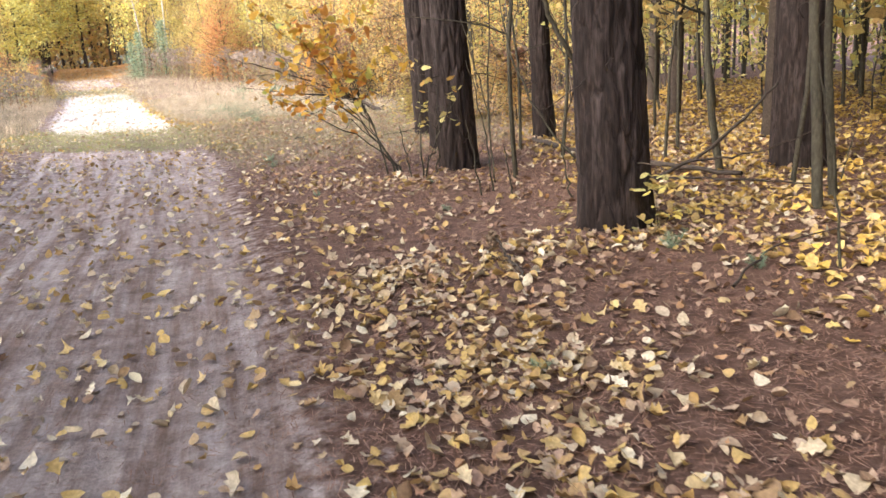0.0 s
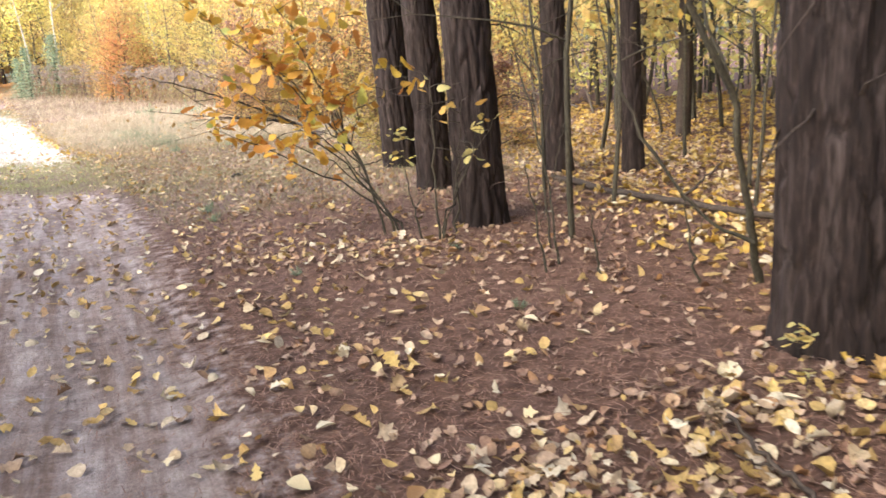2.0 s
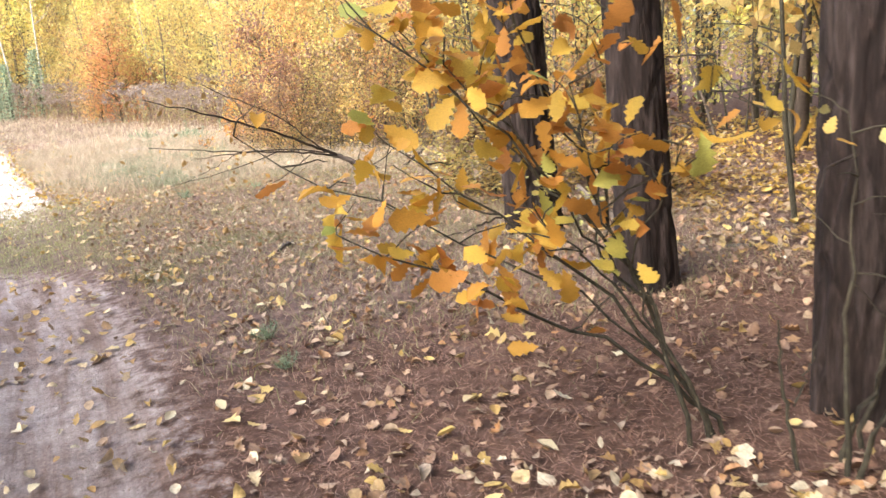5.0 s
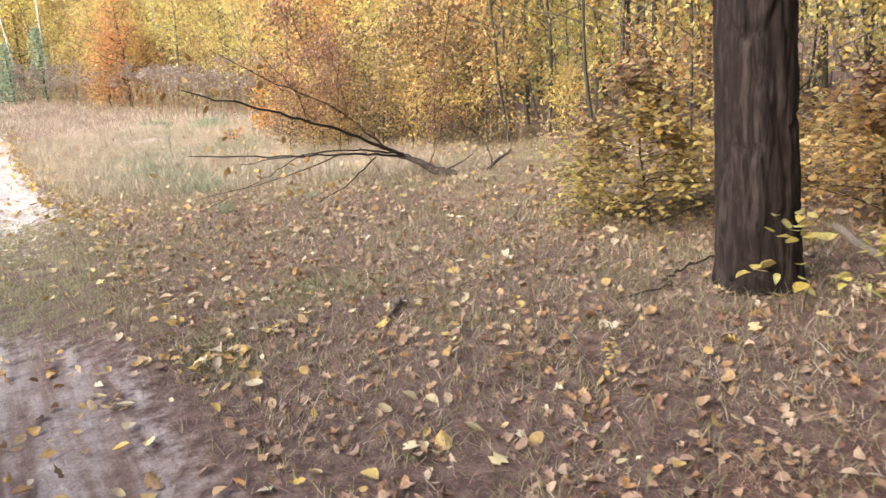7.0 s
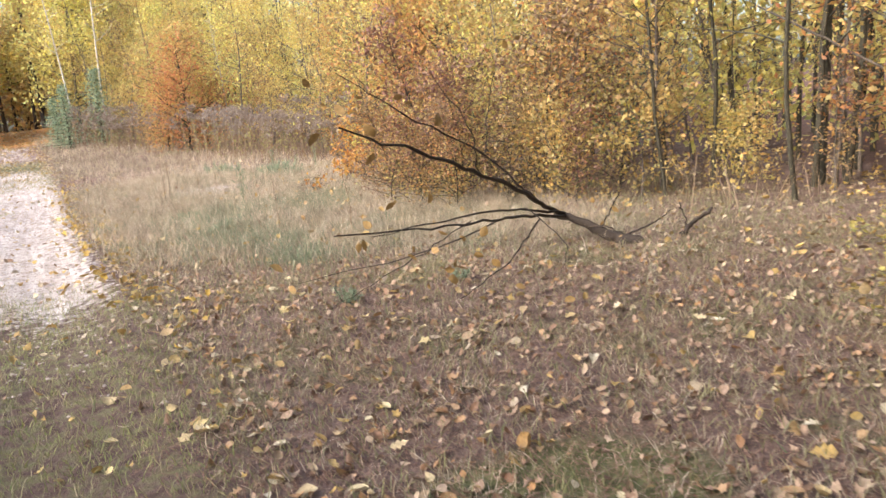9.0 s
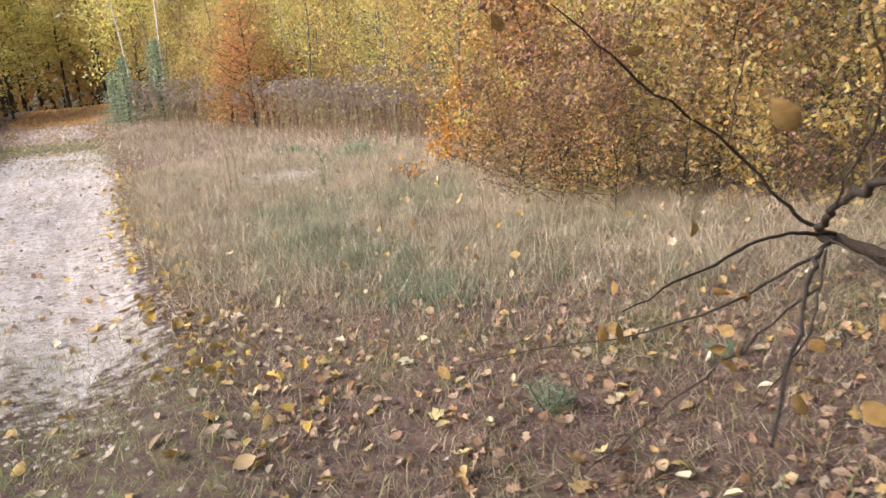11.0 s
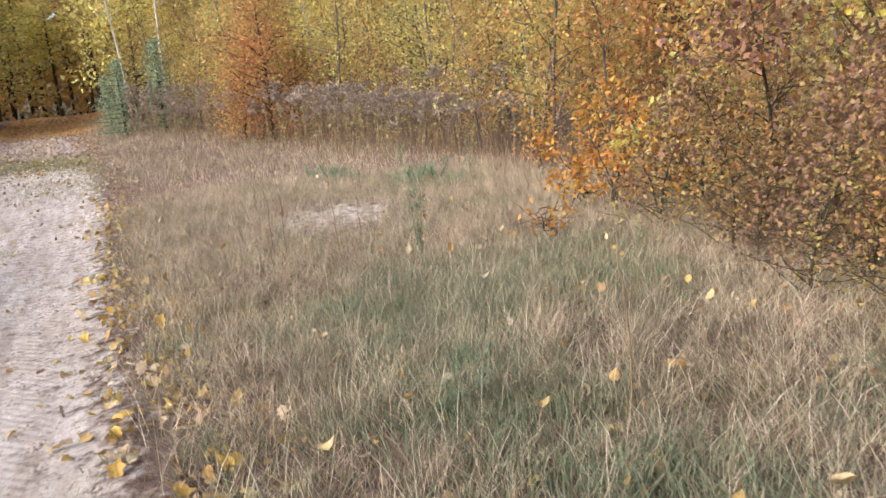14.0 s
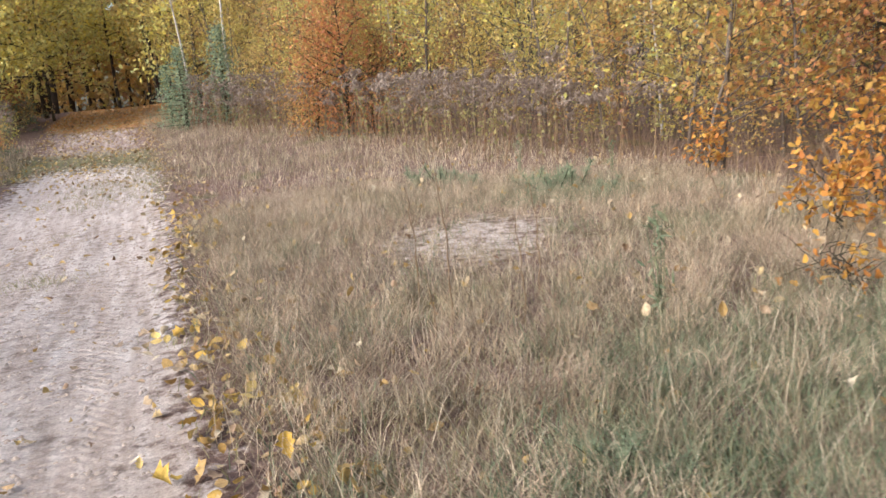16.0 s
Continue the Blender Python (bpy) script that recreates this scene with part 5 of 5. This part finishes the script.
gx, gy = sown(rg, 330000, -11, -1, 17, 33, green_spots)
blades("green_grass", "green grass tufts among dry blades", gx, gy, 0.19, 0.003, HERB, rg, 0.6)


# ---- litter ----
def lying(x, y, r, lift, tilt, size, form):
    n = len(x)
    pos = np.stack([x, y, height(x, y) + lift], 1)
    return leaf_arrays(pos, r.uniform(0, 6.283, n), r.normal(0, tilt, n), r.normal(0, tilt, n), size * r.uniform(0.5, 1.35, n), r.normal(0.15, 0.35, n), r.normal(0.2, 0.7, n), form)


def litter(name, label, x, y, mat, r, lift=0.012, tilt=0.42, size=0.082, shares=(0.55, 0.25, 0.2)):
    """Fallen leaves of three forms as one mesh."""
    up = lift + r.uniform(0, 0.02, len(x))
    kind = r.choice(3, len(x), p=shares)
    vs, fs, n = [], [], 0
    for k, form in enumerate((OVAL, LOBED, RAGGED)):
        on = kind == k
        v, t, q = lying(x[on], y[on], r, up[on], tilt, size * (1.0, 1.15, 0.95)[k], form)
        vs.append(v)
        fs += [t + n, q + n]
        n += len(v)
    return tagged(new(name, mesh_np(name, np.concatenate(vs), [f for f in fs if len(f)], mat)), label, "leaves", kind="stuff")


def drift(x, y):
    """Share of ground under yellow leaves, of 170 to a square metre."""
    u = lateral(x, y)
    road = soft(0.2, -0.2, u) * soft(-3.4, -2.8, u)
    clump = 0.35 + 0.65 * soft(-0.1, 0.7, waves(x, y, 0.28))
    edge = 1.3 * np.exp(-((u - 0.85) / 0.7) ** 2) * soft(5.2, 4.3, y) + 0.2 * np.exp(-((u - 0.6) / 0.5) ** 2) * soft(9.5, 7.5, y)
    band = np.exp(-((y - 0.32 * x - 5.05) / 0.38) ** 2) * soft(-1.2, -0.6, x) * soft(1.4, 0.8, x)
    right = soft(1.1, 2.3, x + 0.12 * (y - 6)) * soft(15, 11, y) * 0.35
    foot = np.exp(-(((x - 1.5) / 0.5) ** 2 + ((y - 5.55) / 0.35) ** 2))
    mid = 0.05 * soft(5, 7, y) * soft(18, 11, y) * soft(0, 0.5, u)
    oak = 0.75 * np.exp(-(((x + 0.8) / 1.0) ** 2 + ((y + 0.3 * x - 8.6) / 0.33) ** 2)) + 0.6 * np.exp(-(((x + 3.6) / 0.35) ** 2 + ((y - 13.6) / 0.3) ** 2))
    left = 0.55 * soft(-2.6, -3.6, u) * soft(24, 15, y)
    verge = 0.10 * soft(12, 16, y) * np.exp(-((u - 0.35) / 0.35) ** 2) + 0.065 * soft(12, 15, y) * soft(0.1, 0.4, u) * (0.4 + 1.2 * soft(-0.1, 0.6, waves(x, y, 0.35)))
    d = clump * (edge + band + right + foot + mid + oak + left) + verge
    return np.clip(np.where(road > 0.5, 0.085 * soft(16, 12, y) + 0.02 + 0.3 * left, d), 0, 1)


rl = np.random.default_rng(33)
lx, ly = sown(rl, 230000, -11, 6, -4, 28, drift)
litter("fallen_leaves", "pale yellow and tan fallen leaves on the ground", lx, ly, LITTER, rl, 0.012, 0.42, 0.074)
lx, ly = sown(rl, 55000, -10, 6, 8, 24, lambda x, y: soft(0.1, 0.6, lateral(x, y)) * soft(10, 12.5, y) * soft(22.8, 18.5, y + 0.3 * lateral(x, y)) * (0.3 + 0.6 * soft(-0.2, 0.6, waves(x, y, 0.3))))
litter("brown_leaves", "curled brown fallen leaves among short grass", lx, ly, LITTER_BROWN, rl, 0.008, 0.5, 0.056)
lx, ly = sown(rl, 20000, -5, 5, -2, 14, lambda x, y: soft(0.0, 0.5, lateral(x, y)) * (0.25 + 0.5 * soft(-0.2, 0.6, waves(x, y, 0.3)) + 1.6 * np.exp(-(((x + 0.8) / 1.2) ** 2 + ((y + 0.3 * x - 8.6) / 0.5) ** 2)) + 1.2 * np.exp(-((x - 0.4) / 0.9) ** 2 - ((y - 4.2) / 1.2) ** 2)))
litter("floor_leaves", "brown fallen leaves among pine needles", lx, ly, LITTER_BROWN, rl, 0.006, 0.3, 0.06)
lx, ly = sown(rl, 62000, -0.8, 14, -2, 23, lambda x, y: (soft(1.2, 2.4, x + 0.12 * (np.minimum(y, 9) - 6) - 0.12 * np.clip(y - 13, 0, 6)) + np.exp(-(((x - 1.5) / 0.5) ** 2 + ((y - 5.5) / 0.35) ** 2))) * 0.75 * np.clip(0.7 + 0.6 * waves(x, y, 0.35), 0.15, 1))
litter("forest_leaves", "golden yellow leaf carpet under the trees", lx, ly, LITTER_GOLD, rl, 0.012, 0.35, 0.085)
lx, ly = sown(rl, 70000, -36, -4.5, 16, 64, lambda x, y: soft(0.6, 0.0, np.abs(lateral(x, y) + 1.3) - 1.6) * (0.11 + 0.85 * soft(34, 40, y)) + 0.6 * soft(0.8, 0.0, np.abs(lateral(x, y) - 0.4)) * soft(46, 30, y))
litter("track_leaves", "scattered fallen leaves on the sandy track", lx, ly, LITTER, rl)

lx, ly = sown(rl, 26000, -15, -3, 17, 34, lambda x, y: np.exp(-((lateral(x, y) - 0.3) / 0.3) ** 2) * np.clip(0.35 + 0.9 * waves(x, y, 0.3), 0, 1))
litter("edge_leaves", "golden and russet leaves gathered along the track edge", lx, ly, LITTER_GOLD, rl, 0.03, 0.5, 0.085)

# leaves caught in the standing grass
lx, ly = sown(rl, 2300, -13, 1, 18, 36, lambda x, y: np.clip(meadow(x, y) * 2, 0, 1) * soft(0.0, 0.5, lateral(x, y)))
litter("caught_leaves", "yellow and brown leaves caught in dry grass", lx, ly, LITTER, rl, rl.uniform(0.03, 0.19, len(lx)), 0.7, 0.07)

# brown pine needles over the floor
nx_, ny_ = sown(rl, 260000, -4, 7, -1.0, 15.5, lambda x, y: soft(-0.3, 0.4, lateral(x, y)) * soft(13.5, 10, y) + 0.12)
nx2, ny2 = sown(rl, 90000, -6.5, 3, 12, 21, lambda x, y: soft(-0.3, 0.4, lateral(x, y)) * soft(21, 18, y))
nx_, ny_ = np.concatenate([nx_, nx2]), np.concatenate([ny_, ny2])
nn = len(nx_)
na = rl.uniform(0, 6.283, nn)
nl = rl.uniform(0.02, 0.05, nn)
p = np.stack([nx_, ny_, height(nx_, ny_) + rl.uniform(0.003, 0.014, nn)], 1)
dv = np.stack([np.cos(na) * nl, np.sin(na) * nl, rl.normal(0, 0.006, nn)], 1)
wv = np.stack([-np.sin(na), np.cos(na), 0 * na], 1) * 0.0024
tagged(new("pine_needle_litter", mesh_np("pine_needle_litter", np.stack([p - dv - wv, p - dv + wv, p + dv], 1).reshape(-1, 3), [np.arange(nn * 3).reshape(-1, 3)], NEEDLE)), "reddish brown pine needles on the ground", "needles", kind="stuff")

# crumbs of sand on the track
cx, cy = sown(rl, 60000, -15, -3.5, 16, 36, lambda x, y: soft(0.2, -0.2, lateral(x, y)) * soft(-2.8, -2.4, lateral(x, y)) * (0.5 + 0.5 * waves(x, y, 0.2)))
nc = len(cx)
s_ = rl.uniform(0.006, 0.026, nc)[:, None, None]
oct_ = np.array([(1, 0, 0), (0, 1, 0), (-1, 0, 0), (0, -1, 0), (0.1, 0.1, 0.6)], float)
cv = (oct_[None] * (1 + rl.normal(0, 0.25, (nc, 5, 3)))) * s_ + np.stack([cx, cy, height(cx, cy)], 1)[:, None, :]
ct = np.array([(0, 1, 4), (1, 2, 4), (2, 3, 4), (3, 0, 4)])[None] + (np.arange(nc) * 5)[:, None, None]
SANDY = material("sand_crumbs", [(0.3, (0.30, 0.24, 0.20)), (0.7, (0.46, 0.39, 0.34))], scale=20, rough=0.95, bump=0.4, fine=120)
tagged(new("sand_crumbs", mesh_np("sand_crumbs", cv.reshape(-1, 3), [ct.reshape(-1, 3)], SANDY)), "loose crumbs of pale sand on the track", "sand", kind="stuff")

# the nearest single leaves beside the walk
rn = np.random.default_rng(44)
shapes = []
for k in range(10):
    v, t, q = leaf_arrays(np.zeros((1, 3)), np.zeros(1), np.zeros(1), np.zeros(1), np.full(1, 0.9 + 0.01 * k), rn.normal(0.2, 0.3, 1), rn.normal(0.3, 0.6, 1), (OVAL, LOBED, OVAL, RAGGED, OVAL)[k % 5])
    shapes.append(mesh_np("fallen_leaf", v, [t, q], LITTER_ONE))
fx, fy = sown(rn, 9000, -6, 1.6, 2.2, 24, lambda x, y: soft(-1.2, 0.2, lateral(x, y)) * soft(2.6, 1.6, lateral(x, y)))
for x, y in list(zip(fx, fy))[:300]:
    ob = part("fallen_leaf", shapes[int(rn.integers(10))], ground)
    ob.matrix_basis = pose(x, y, drop(x, y) + 0.022, rn.normal(0, 14), rn.normal(0, 14), rn.uniform(0, 360)) @ Matrix.Scale(0.085 * rn.uniform(0.7, 1.3), 4)
